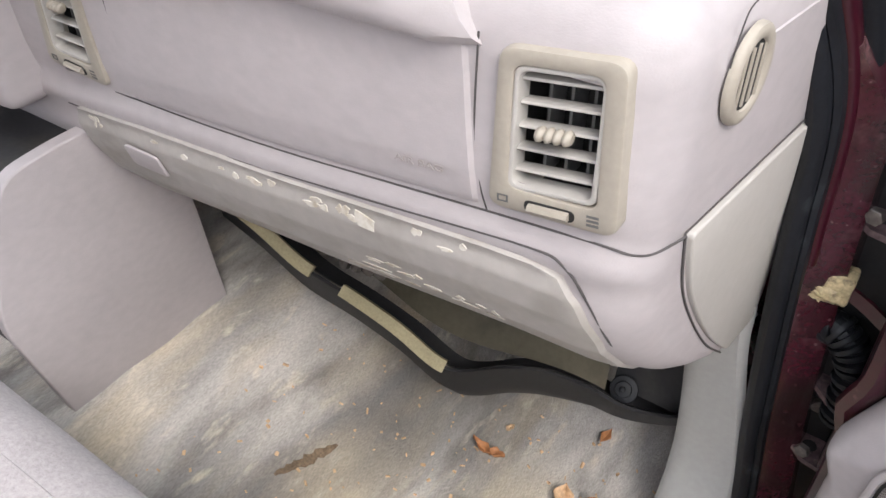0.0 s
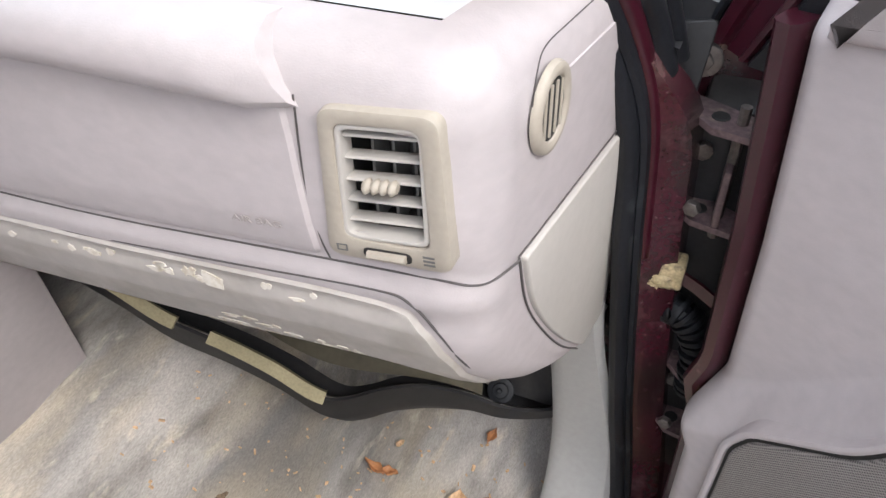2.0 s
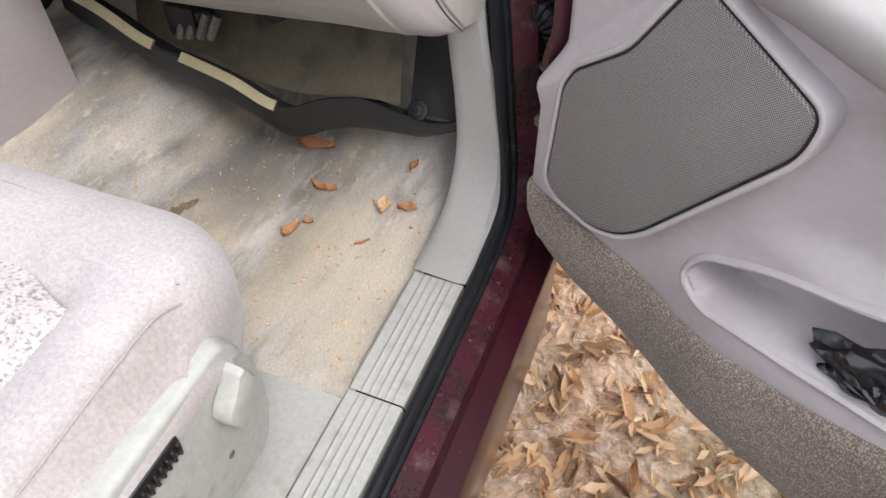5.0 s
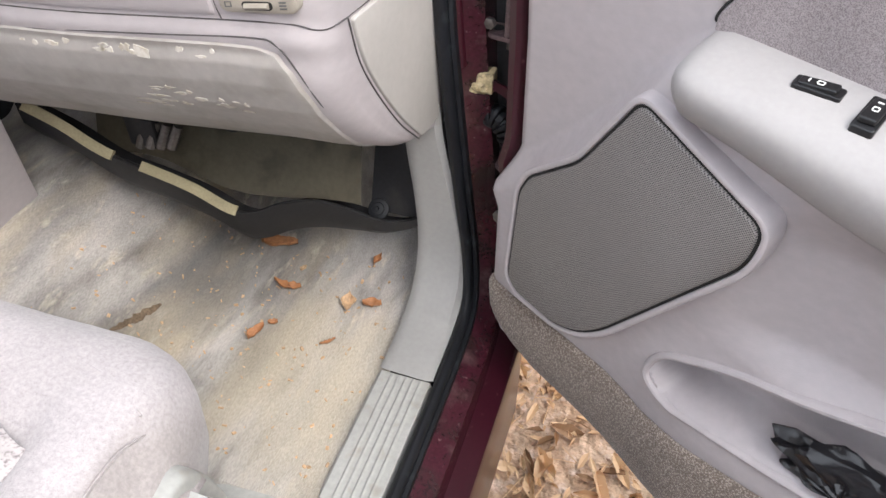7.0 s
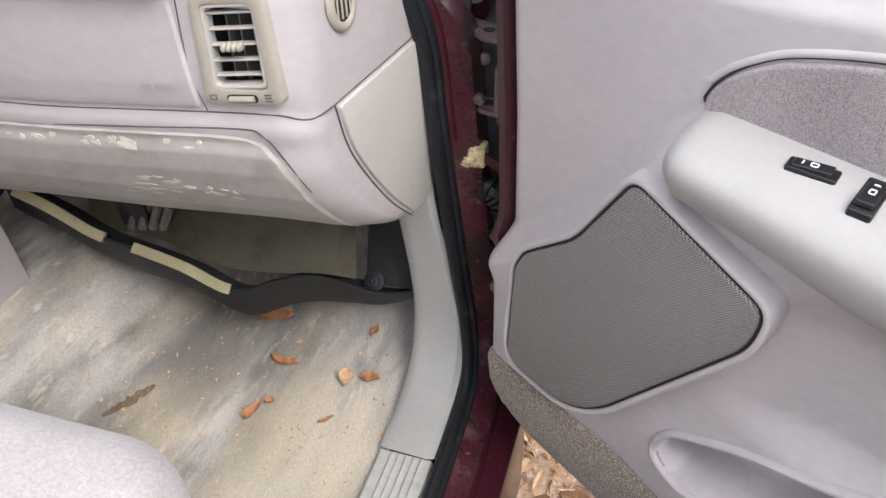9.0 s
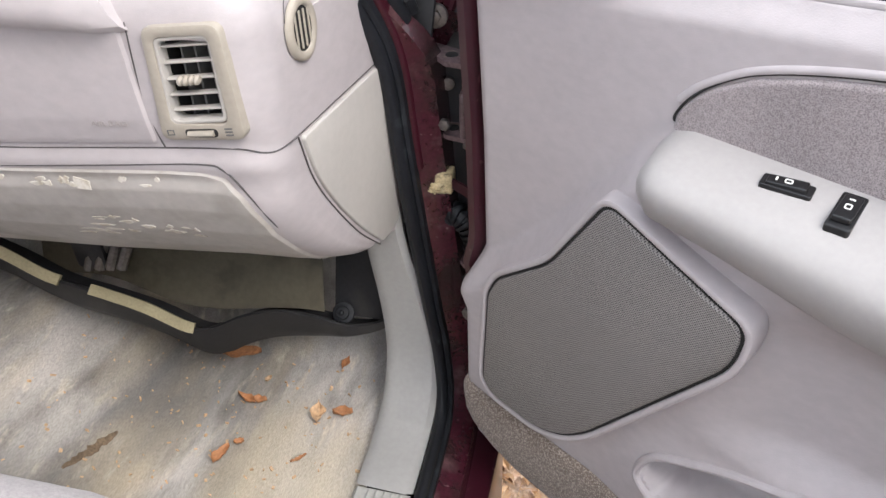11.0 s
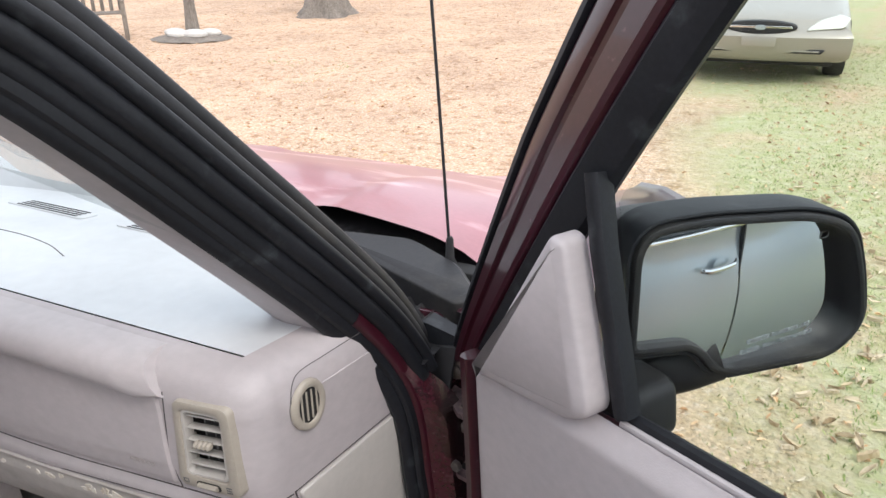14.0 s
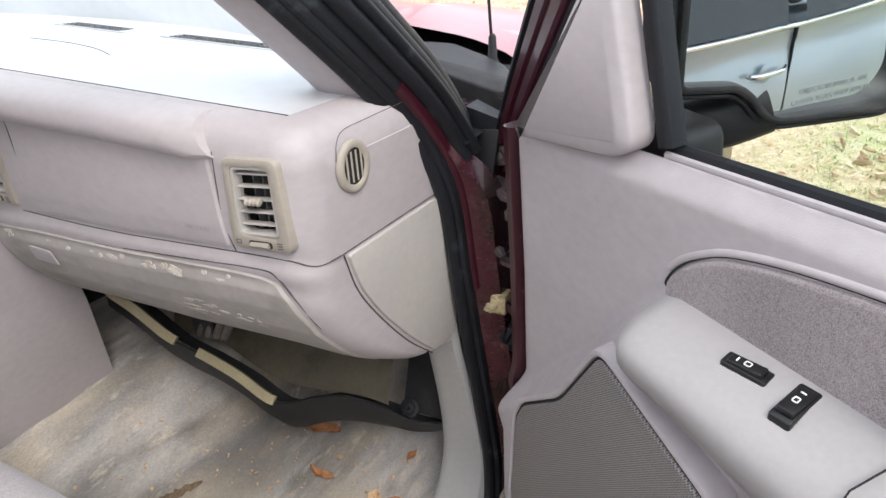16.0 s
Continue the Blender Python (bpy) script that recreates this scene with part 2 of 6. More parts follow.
CARPET = material("stained_grey_carpet", (0.50, 0.475, 0.445), 0.97, coarse=(4, 0.20), fine=(350, 0.16), bump=0.9, bump_scale=420, dist=0.0025, spec=0.05, sheen=0.1,
                  spots=[((0.25, 0.24, 0.235), 5.0, 0.53, 0.10), ((0.23, 0.215, 0.20), 18, 0.60, 0.12), ((0.46, 0.40, 0.31), 7.5, 0.58, 0.12), ((0.54, 0.49, 0.41), 34, 0.66, 0.08)], stretch=(1.5, 0.42, 1))


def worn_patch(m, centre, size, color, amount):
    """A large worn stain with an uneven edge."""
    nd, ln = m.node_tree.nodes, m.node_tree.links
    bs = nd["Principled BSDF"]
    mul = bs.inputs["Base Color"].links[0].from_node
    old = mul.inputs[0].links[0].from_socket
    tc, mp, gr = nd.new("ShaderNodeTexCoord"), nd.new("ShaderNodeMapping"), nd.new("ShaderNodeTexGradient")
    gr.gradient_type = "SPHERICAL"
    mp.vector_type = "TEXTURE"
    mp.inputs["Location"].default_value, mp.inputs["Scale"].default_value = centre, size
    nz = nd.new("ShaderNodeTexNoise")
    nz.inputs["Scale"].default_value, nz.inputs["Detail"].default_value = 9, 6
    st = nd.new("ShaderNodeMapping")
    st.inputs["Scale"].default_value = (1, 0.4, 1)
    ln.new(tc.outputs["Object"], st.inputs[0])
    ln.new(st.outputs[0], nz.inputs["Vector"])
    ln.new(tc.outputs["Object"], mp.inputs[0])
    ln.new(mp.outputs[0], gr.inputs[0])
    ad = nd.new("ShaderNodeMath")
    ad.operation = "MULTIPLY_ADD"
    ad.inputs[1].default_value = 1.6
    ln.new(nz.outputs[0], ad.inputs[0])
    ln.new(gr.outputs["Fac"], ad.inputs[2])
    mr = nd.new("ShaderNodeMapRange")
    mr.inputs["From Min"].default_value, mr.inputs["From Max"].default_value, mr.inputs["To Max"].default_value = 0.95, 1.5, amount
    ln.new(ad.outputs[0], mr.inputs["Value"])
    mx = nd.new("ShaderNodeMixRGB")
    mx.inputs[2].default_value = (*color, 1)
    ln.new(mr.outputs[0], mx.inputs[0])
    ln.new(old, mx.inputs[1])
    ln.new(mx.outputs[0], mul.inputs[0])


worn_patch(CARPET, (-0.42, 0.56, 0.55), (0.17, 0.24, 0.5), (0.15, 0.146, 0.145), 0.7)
worn_patch(CARPET, (-0.13, 0.38, 0.52), (0.22, 0.36, 0.5), (0.46, 0.41, 0.325), 0.75)
SEAT_CLOTH = fabric("pale_velour", (0.41, 0.38, 0.385), (0.34, 0.315, 0.32), 700, bump=0.3, th=0.58)
worn_patch(SEAT_CLOTH, (-0.07, 0.0, 0.86), (0.06, 0.3, 0.2), (0.30, 0.27, 0.255), 0.7)
SEAT_INSERT = fabric("patterned_velour", (0.46, 0.425, 0.42), (0.22, 0.195, 0.20), 210, th=0.58)
DOOR_CLOTH = fabric("grey_mauve_cloth", (0.34, 0.30, 0.305), (0.21, 0.185, 0.19), 800, th=0.53)
DOOR_CARPET = fabric("brown_grey_carpet", (0.155, 0.125, 0.105), (0.36, 0.31, 0.27), 420, th=0.55)


def grille_material():
    """Woven speaker mesh: rows of small dark holes in grey plastic."""
    m = material("speaker_mesh", (0.27, 0.25, 0.24), 0.5, bump=0.0)
    nd, ln = m.node_tree.nodes, m.node_tree.links
    bs = nd["Principled BSDF"]
    uv = nd.new("ShaderNodeUVMap")
    sep = nd.new("ShaderNodeSeparateXYZ")
    ln.new(uv.outputs[0], sep.inputs[0])
    waves = []
    for k, off in ((0, 0.0), (1, 0.0)):
        mu = nd.new("ShaderNodeMath")
        mu.operation = "MULTIPLY"
        mu.inputs[1].default_value = 2 * math.pi / 0.0034
        ln.new(sep.outputs[k], mu.inputs[0])
        si = nd.new("ShaderNodeMath")
        si.operation = "SINE"
        ln.new(mu.outputs[0], si.inputs[0])
        waves.append(si.outputs[0])
    pr = nd.new("ShaderNodeMath")
    pr.operation = "MULTIPLY"
    ln.new(waves[0], pr.inputs[0])
    ln.new(waves[1], pr.inputs[1])
    mr = nd.new("ShaderNodeMapRange")
    mr.inputs["From Min"].default_value, mr.inputs["From Max"].default_value = 0.0, 0.35
    ln.new(pr.outputs[0], mr.inputs["Value"])
    mx = nd.new("ShaderNodeMixRGB")
    old = bs.inputs["Base Color"].links[0].from_socket
    ln.new(mr.outputs[0], mx.inputs[0])
    ln.new(old, mx.inputs[1])
    mx.inputs[2].default_value = (0.06, 0.055, 0.055, 1)
    ln.new(mx.outputs[0], bs.inputs["Base Color"])
    bp = nd.new("ShaderNodeBump")
    bp.invert = True
    bp.inputs["Strength"].default_value, bp.inputs["Distance"].default_value = 0.6, 0.001
    ln.new(mr.outputs[0], bp.inputs["Height"])
    ln.new(bp.outputs[0], bs.inputs["Normal"])
    return m


GRILLE = grille_material()


def glass_material(name, tint, rough=0.0):
    m = bpy.data.materials.new(name)
    m.use_nodes = True
    nd, ln = m.node_tree.nodes, m.node_tree.links
    nd.remove(nd["Principled BSDF"])
    tr, gl, mx, fr = nd.new("ShaderNodeBsdfTransparent"), nd.new("ShaderNodeBsdfGlossy"), nd.new("ShaderNodeMixShader"), nd.new("ShaderNodeFresnel")
    tr.inputs[0].default_value = (*tint, 1)
    gl.inputs["Roughness"].default_value = rough
    fr.inputs[0].default_value = 1.13
    ln.new(fr.outputs[0], mx.inputs[0])
    ln.new(tr.outputs[0], mx.inputs[1])
    ln.new(gl.outputs[0], mx.inputs[2])
    ln.new(mx.outputs[0], nd["Material Output"].inputs[0])
    return m


GLASS = glass_material("clear_glass", (0.93, 0.965, 0.955))
DARK_GLASS = material("dark_car_glass", (0.02, 0.024, 0.026), 0.06, bump=0.0, coat=0.3)
MIRROR = material("mirror_glass", (0.93, 0.96, 0.97), 0.02, 1.0, coarse=(3, 0.0), fine=(9, 0.0), bump=0.0)
SILVER = material("silver_car_paint", (0.40, 0.45, 0.48), 0.3, 0.5, coarse=(2, 0.03), fine=(300, 0.03), bump=0.0, coat=0.5)
GOLD = material("champagne_car_paint", (0.34, 0.315, 0.275), 0.3, 0.3, coarse=(2, 0.03), fine=(300, 0.03), bump=0.0, coat=0.4)
LAMP_GLASS = material("cloudy_headlamp", (0.62, 0.62, 0.55), 0.2, bump=0.0, coat=0.5)
TYRE = material("tyre_rubber", (0.025, 0.025, 0.025), 0.8, bump=0.3, bump_scale=80)
BARK = material("grey_bark", (0.20, 0.175, 0.15), 0.95, coarse=(6, 0.25), fine=(60, 0.3), bump=1.0, bump_scale=25, dist=0.03, stretch=(1, 1, 0.25))
STONE = material("pale_stone", (0.55, 0.53, 0.5), 0.85, coarse=(5, 0.15), fine=(60, 0.15), bump=0.5, bump_scale=40, dist=0.01)
GROUND = material("leafy_sandy_soil", (0.58, 0.41, 0.29), 0.97, coarse=(1.2, 0.14), fine=(45, 0.3), bump=1.0, bump_scale=38, dist=0.03, spec=0.1,
                  spots=[((0.36, 0.22, 0.13), 9, 0.60, 0.10), ((0.68, 0.53, 0.43), 30, 0.60, 0.08)])
CONCRETE = material("pale_concrete", (0.5, 0.48, 0.44), 0.9, coarse=(2, 0.1), fine=(60, 0.1), bump=0.4, bump_scale=60, dist=0.004)


# ---- ground: one sheet, rising gently ahead ----
def gz(x, y):
    return 0.03 * (y - 0.7)


def ground_grid():
    def f(a, b):
        a, b = 2 * a - 1, 2 * b - 1
        x = 0.3 + 8 * a + 252 * a ** 5
        y = 1.5 + 8 * b + 252 * b ** 5
        h = 0.025 * noise.noise((x * 1.3, y * 1.3, 0)) + 0.06 * noise.noise((x * 0.25, y * 0.25, 3))
        return x, y, gz(x, min(y, 60)) + h - 0.01
    return grid(150, 150, f)


def grass_amount(x, y):
    """How green the lawn is: greener to the truck's right, patchy elsewhere."""
    side = smooth((x + 0.2 * y - 0.6) / 0.7)
    return side * (0.62 + 0.6 * noise.noise((x * 0.7, y * 0.7, 7)))


def add_lawn_colour(m):
    """Mixes a patchy green into the soil on the truck's right."""
    nd, ln = m.node_tree.nodes, m.node_tree.links
    bs = nd["Principled BSDF"]
    old = bs.inputs["Base Color"].links[0].from_socket
    tc = nd.new("ShaderNodeTexCoord")
    sep = nd.new("ShaderNodeSeparateXYZ")
    ln.new(tc.outputs["Object"], sep.inputs[0])
    edge = nd.new("ShaderNodeMath")
    edge.operation = "MULTIPLY_ADD"
    edge.inputs[1].default_value = 0.2
    ln.new(sep.outputs[1], edge.inputs[0])
    ln.new(sep.outputs[0], edge.inputs[2])
    mr = nd.new("ShaderNodeMapRange")
    mr.inputs["From Min"].default_value, mr.inputs["From Max"].default_value = 0.55, 1.25
    ln.new(edge.outputs[0], mr.inputs["Value"])
    n1 = nd.new("ShaderNodeTexNoise")
    n1.inputs["Scale"].default_value, n1.inputs["Detail"].default_value = 1.1, 6
    ln.new(tc.outputs["Object"], n1.inputs["Vector"])
    m2 = nd.new("ShaderNodeMapRange")
    m2.inputs["From Min"].default_value, m2.inputs["From Max"].default_value = 0.26, 0.52
    ln.new(n1.outputs[0], m2.inputs["Value"])
    mu = nd.new("ShaderNodeMath")
    mu.operation = "MULTIPLY"
    ln.new(mr.outputs[0], mu.inputs[0])
    ln.new(m2.outputs[0], mu.inputs[1])
    n2 = nd.new("ShaderNodeTexNoise")
    n2.inputs["Scale"].default_value = 14
    ln.new(tc.outputs["Object"], n2.inputs["Vector"])
    cr = nd.new("ShaderNodeMixRGB")
    cr.inputs[1].default_value, cr.inputs[2].default_value = (0.33, 0.37, 0.13, 1), (0.60, 0.55, 0.42, 1)
    ln.new(n2.outputs[0], cr.inputs[0])
    mx = nd.new("ShaderNodeMixRGB")
    ln.new(mu.outputs[0], mx.inputs[0])
    ln.new(old, mx.inputs[1])
    ln.new(cr.outputs[0], mx.inputs[2])
    ln.new(mx.outputs[0], bs.inputs["Base Color"])


add_lawn_colour(GROUND)
tagged(part("ground", ground_grid(), GROUND), "sandy lawn with dry leaves and patchy grass", "ground", kind="structure")

# ---- the truck's shell ----
cab = thing("truck_cab", "maroon pickup truck cab with faded hood and open door", "truck body", kind="structure")


def end_x(y):
    return -0.01 + (y - 0.46) * 0.165


# door opening: the edge that carries the seal
OPENING = spline([(-0.165, 0.15, 1.80), (-0.129, 0.267, 1.711), (-0.105, 0.345, 1.631), (-0.073, 0.438, 1.522), (-0.03, 0.556, 1.38), (0.003, 0.63, 1.274), (0.026, 0.662, 1.18), (0.036, 0.672, 1.05), (0.046, 0.682, 0.92), (0.062, 0.692, 0.75), (0.078, 0.685, 0.64), (0.093, 0.64, 0.56), (0.097, 0.54, 0.535), (0.098, 0.3, 0.53), (0.098, -0.3, 0.53), (0.098, -0.75, 0.53)], 6)


def offset_path(path, dx, dn, taper=False):
    """The opening's edge moved outwards by dx and away from the opening by dn."""
    out = []
    for i, p in enumerate(path):
        d = (path[min(i + 1, len(path) - 1)] - path[max(i - 1, 0)]).normalized()
        a = d.cross(Vector((1, 0, 0))).normalized()
        k = 1 - 0.6 * smooth((p.z - 1.14) / 0.14) if taper else 1
        out.append(p + Vector((dx * k, 0, 0)) - a * dn * k)
    return out


def strip(p, q, thick=0.004):
    """A sheet between two edges, with thickness towards the back."""
    rings = []
    for i, (a, b) in enumerate(zip(p, q)):
        d = (p[min(i + 1, len(p) - 1)] - p[max(i - 1, 0)]).normalized()
        n = (b - a).cross(d).normalized() * thick
        rings.append([a, (a + b) / 2, b, b + n, (a + b) / 2 + n, a + n])
    return loft(rings)


sealp = [p for p in OPENING]
part("door_seal", join(sweep([p + Vector((0.004, 0, 0)) for p in sealp], oval(0.011, 0.016, 12), (1, 0, 0)), sweep(offset_path(sealp, 0.016, 0.008), oval(0.007, 0.011, 8), (1, 0, 0))), RUBBER, cab, "dark weathered rubber door seal")
e0, e1 = offset_path(sealp, 0.016, 0.012), offset_path(sealp, 0.058, 0.03, True)
lowpart = [i for i, p in enumerate(sealp) if p.z < 1.33]
part("pillar_face", strip([e0[i] for i in lowpart], [e1[i] for i in lowpart]), DIRTY_PAINT, cab, "scratched maroon painted door pillar and sill")
e2 = offset_path(sealp, 0.062, 0.075, True)
part("pillar_step", strip([e1[i] for i in lowpart], [e2[i] for i in lowpart]), DIRTY_PAINT, cab)
e3 = offset_path(sealp, 0.098, 0.085, True)
lowpart = [i for i in lowpart if sealp[i].z < 1.0]
part("rocker_sill", strip([e2[i] for i in lowpart], [e3[i] for i in lowpart]), PAINT, cab, "glossy maroon outer sill")
part("rocker_panel", box(0.16, -0.8, 0.2, 0.20, 0.70, 0.445, 0.01), PAINT, cab)
# upper pillar: trim, seal, paint and the outer weatherstrip
up = [p for p in sealp if p.z > 1.15][::-1]


def band(path, dx, dn, ra, rb, mat, name, label="", power=0.8):
    return part(name, sweep(offset_path(path, dx, dn), oval(ra, rb, 14, power), (1, 0, 0)), mat, cab, label)


trim = [p for p in sealp if p.z > 1.31]
band(trim, -0.044, 0.004, 0.042, 0.018, VINYL, "pillar_trim", "grey plastic pillar trim")
band([p for p in sealp if 1.0 < p.z < 1.36], 0.020, 0.022, 0.010, 0.012, PAINT, "pillar_paint")
band([p for p in sealp if p.z > 1.34], 0.018, 0.022, 0.010, 0.013, RUBBER, "weatherstrip")
outer = [p for p in sealp if p.z > 1.20]
band(outer, 0.026, 0.040, 0.016, 0.013, RUBBER, "weatherstrip", "black rubber weatherstrip along the windshield pillar")
band(outer, 0.028, 0.058, 0.020, 0.010, RUBBER, "weatherstrip")
band(outer, 0.018, 0.075, 0.016, 0.012, BLACK_PLASTIC, "windshield_moulding")
band(outer, 0.008, 0.094, 0.014, 0.012, BLACK_PLASTIC, "windshield_moulding", "dull black moulding beside the windshield")
# hinge post behind the gap between pillar and door
part("hinge_post", box(0.085, 0.745, 0.45, 0.20, 0.86, 1.17, 0.01), BLACK_PLASTIC, cab, "dark grimy hinge post")
part("inner_fender", box(0.16, 0.86, 0.45, 0.215, 1.6, 1.16, 0.02), BLACK_PLASTIC, cab)


def fender():
    def f(a, b):
        y = 0.80 + 1.35 * a
        drop = 0.20 * smooth((y - 1.25) / 1.0) + 0.02
        x, z = lerp([(0, 0.055), (0.3, 0.13), (0.5, 0.195), (0.65, 0.215), (1, 0.225)], b), lerp([(0, 1.30), (0.3, 1.285), (0.5, 1.25), (0.65, 1.18), (1, 0.5)], b)
        return x, y, z - drop * lerp([(0, 1), (0.65, 0.9), (1, 0)], b)
    return grid(24, 24, f)


part("fender", fender(), PAINT, cab, "maroon front fender")


def hood():
    def f(a, b):
        s = 2 * b - 1
        x = -0.75 + 0.80 * s
        back = 0.96 + 0.10 * (1 - s * s)
        y = back + (2.12 - back) * a
        z = 1.312 - 0.05 * a - 0.17 * smooth((a - 0.1) / 0.9) - 0.10 * smooth((a - 0.8) / 0.3) - 0.018 * s * s - 0.02 * smooth((abs(s) - 0.9) / 0.1)
        z += 0.012 * smooth((abs(s) - 0.45) / 0.1) * (1 - smooth((abs(s) - 0.8) / 0.15))
        return x, y, z
    g = grid(40, 50, f)
    return g


part("hood", hood(), HOOD_PAINT, cab, "sun-faded pinkish maroon hood with peeling clearcoat")


def base_y(x):
    """Where the windshield meets the cowl."""
    s = (x + 0.75) / 0.8
    return 0.695 + 0.235 * (1 - s * s)


def cowl():
    def f(a, b):
        x = -1.5 + 1.56 * a
        s = (x + 0.75) / 0.8
        y0, y1 = base_y(x) - 0.01, 1.10 + 0.10 * (1 - s * s)
        rib = 0.006 * math.sin(x * 230) * (0.2 < b < 0.6)
        return x, y0 + (y1 - y0) * b, 1.285 - 0.012 * math.sin(b * 3.1) + rib - 0.03 * s * s * (1 - b)
    return grid(260, 14, f)


part("cowl", cowl(), BLACK_PLASTIC, cab, "black ribbed plastic cowl below the windshield")
part("cowl_cover", slab(rounded([(-0.33, 0.955), (0.055, 0.80), (0.07, 0.85), (0.0, 0.93), (-0.12, 0.985)], 0.02), 1.25, 1.30, 0.006, lambda a, b, h: Vector((a, b, h - 0.06 * max(0, a + 0.1))), 0.004), BLACK_PLASTIC, cab, "dull black cowl end cover")
part("cowl_bracket", slab(rounded([(0.035, 1.13), (0.075, 1.15), (0.085, 1.26), (0.03, 1.25)], 0.008), 0, 0.006, 0.002, lambda a, b, h: Vector((a, 0.715 - h + 0.2 * (b - 1.13), b))), BLACK_PLASTIC, cab, "black plastic corner bracket")
part("bracket_bolt", disc((0.055, 0.706, 1.165), (0.2, -1, 0.1), 0.006, 0.005), METAL, cab)
# windshield, roof, back and far side
part("windshield", grid(16, 10, lambda a, b: (-1.45 + 1.42 * a + (0.09 * b if a < 0.5 else -0.14 * b) * abs(2 * a - 1), base_y(-1.45 + 1.42 * a) - 0.70 * b, 1.285 + 0.52 * b)), GLASS, cab, "clear windshield glass").visible_shadow = False
part("windshield_base_seal", tube([(-1.45 + 1.42 * i / 14, base_y(-1.45 + 1.42 * i / 14) - 0.010, 1.300) for i in range(15)], 0.018), RUBBER, cab)
part("engine_bay", box(-1.5, 1.0, 0.45, 0.03, 1.95, 1.10, 0.02), DARK_HOLE, cab)
part("roof", grid(12, 12, lambda a, b: (-1.42 + 1.26 * a, 0.16 - 1.9 * b, 1.80 + 0.06 * math.sin(a * math.pi) ** 0.7)), PAINT, cab, "maroon cab roof")
part("headliner", grid(6, 6, lambda a, b: (-1.40 + 1.22 * a, 0.14 - 1.8 * b, 1.775)), VINYL, cab)
part("cab_back", join(box(-1.45, -1.75, 0.3, -0.05, -1.71, 1.25, 0.01), box(-1.45, -1.75, 1.25, -1.25, -1.71, 1.8, 0.01), box(-0.25, -1.75, 1.25, -0.05, -1.71, 1.8, 0.01), box(-1.25, -1.75, 1.65, -0.25, -1.71, 1.8, 0.01)), VINYL, cab)
part("driver_side", join(box(-1.60, -1.75, 0.3, -1.52, -0.6, 1.28, 0.01), box(-1.60, -0.6, 0.3, -1.52, 0.95, 1.1, 0.01), box(-1.60, 0.75, 0.55, -1.52, 0.95, 1.28, 0.01), box(-1.56, -1.75, 1.7, -1.45, 0.2, 1.8, 0.01), box(-1.56, -0.75, 1.28, -1.48, -0.6, 1.7, 0.01)), VINYL, cab)
part("left_windshield_pillar", sweep([Vector((-1.50, 0.86, 1.24)), Vector((-1.36, 0.15, 1.80))], oval(0.04, 0.04, 10), (1, 0, 0)), PAINT, cab)
part("firewall", box(-1.52, 0.93, 0.4, 0.08, 0.97, 1.28, 0.005), DARK_HOLE, cab)
part("underbody", box(-1.5, -1.75, 0.36, 0.16, 0.95, 0.46, 0.01), BLACK_PLASTIC, cab)
# b-pillar and rear side behind the camera
part("rear_side", join(box(0.06, -1.75, 0.3, 0.18, -0.75, 1.30, 0.02), box(-0.16, -1.75, 1.30, 0.06, -0.78, 1.8, 0.02)), PAINT, cab)

# wipers
for k, (pa, pb) in enumerate((((-0.66, 0.95, 1.315), (-1.05, 0.92, 1.345)), ((-0.24, 0.86, 1.315), (-0.55, 0.93, 1.345)))):
    w = thing("wiper", "black wiper arm and blade at the windshield base", "wiper", "windshield wipers")
    a, b = Vector(pa), Vector(pb)
    part("arm", tube(spline([a, a.lerp(b, 0.5) + Vector((0, 0.0, 0.012)), b]), 0.006), BLACK_PLASTIC, w)
    part("blade", tube([a.lerp(b, 0.1) + Vector((0, -0.02, 0.004)), b + Vector((0, -0.02, 0.0))], 0.006), RUBBER, w)
    for q in (0.2, 0.55, 0.85):
        part("bridge", tube([a.lerp(b, q) + Vector((0, 0, 0.004)), a.lerp(b, q) + Vector((0.04, -0.018, 0.012))], 0.004), BLACK_PLASTIC, w)

ant = thing("antenna", "thin black mast antenna on the cowl", "antenna")
part("mast", tube([(-0.026, 0.945, 1.30), (-0.038, 0.945, 1.5), (-0.075, 0.94, 2.1)], 0.0026), BLACK_PLASTIC, ant)
part("base", loft([[Vector((-0.026 + r * math.cos(i * 0.628), 0.945 + r * math.sin(i * 0.628), z)) for i in range(10)] for z, r in ((1.25, 0.016), (1.285, 0.013), (1.295, 0.008), (1.33, 0.0065), (1.335, 0.004))]), BLACK_PLASTIC, ant)

# ---- footwell ----
def floor_z(x, y):
    z = 0.512
    z += 0.19 * smooth((-0.42 - x) / 0.3)
    z += 0.36 * smooth((y - 0.72) / 0.28)
    z += 0.007 * noise.noise((x * 6, y * 6, 2)) + 0.004 * noise.noise((x * 16, y * 16, 5))
    z += 0.012 * smooth((x + 0.06) / 0.05) * smooth((0.24 - y) / 0.02) - 0.03 * smooth((0.20 - y) / 0.02) * smooth((x + 0.2) / 0.05)
    return z


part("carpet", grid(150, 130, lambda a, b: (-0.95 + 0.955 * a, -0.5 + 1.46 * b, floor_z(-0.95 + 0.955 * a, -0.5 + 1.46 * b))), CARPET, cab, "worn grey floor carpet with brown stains")
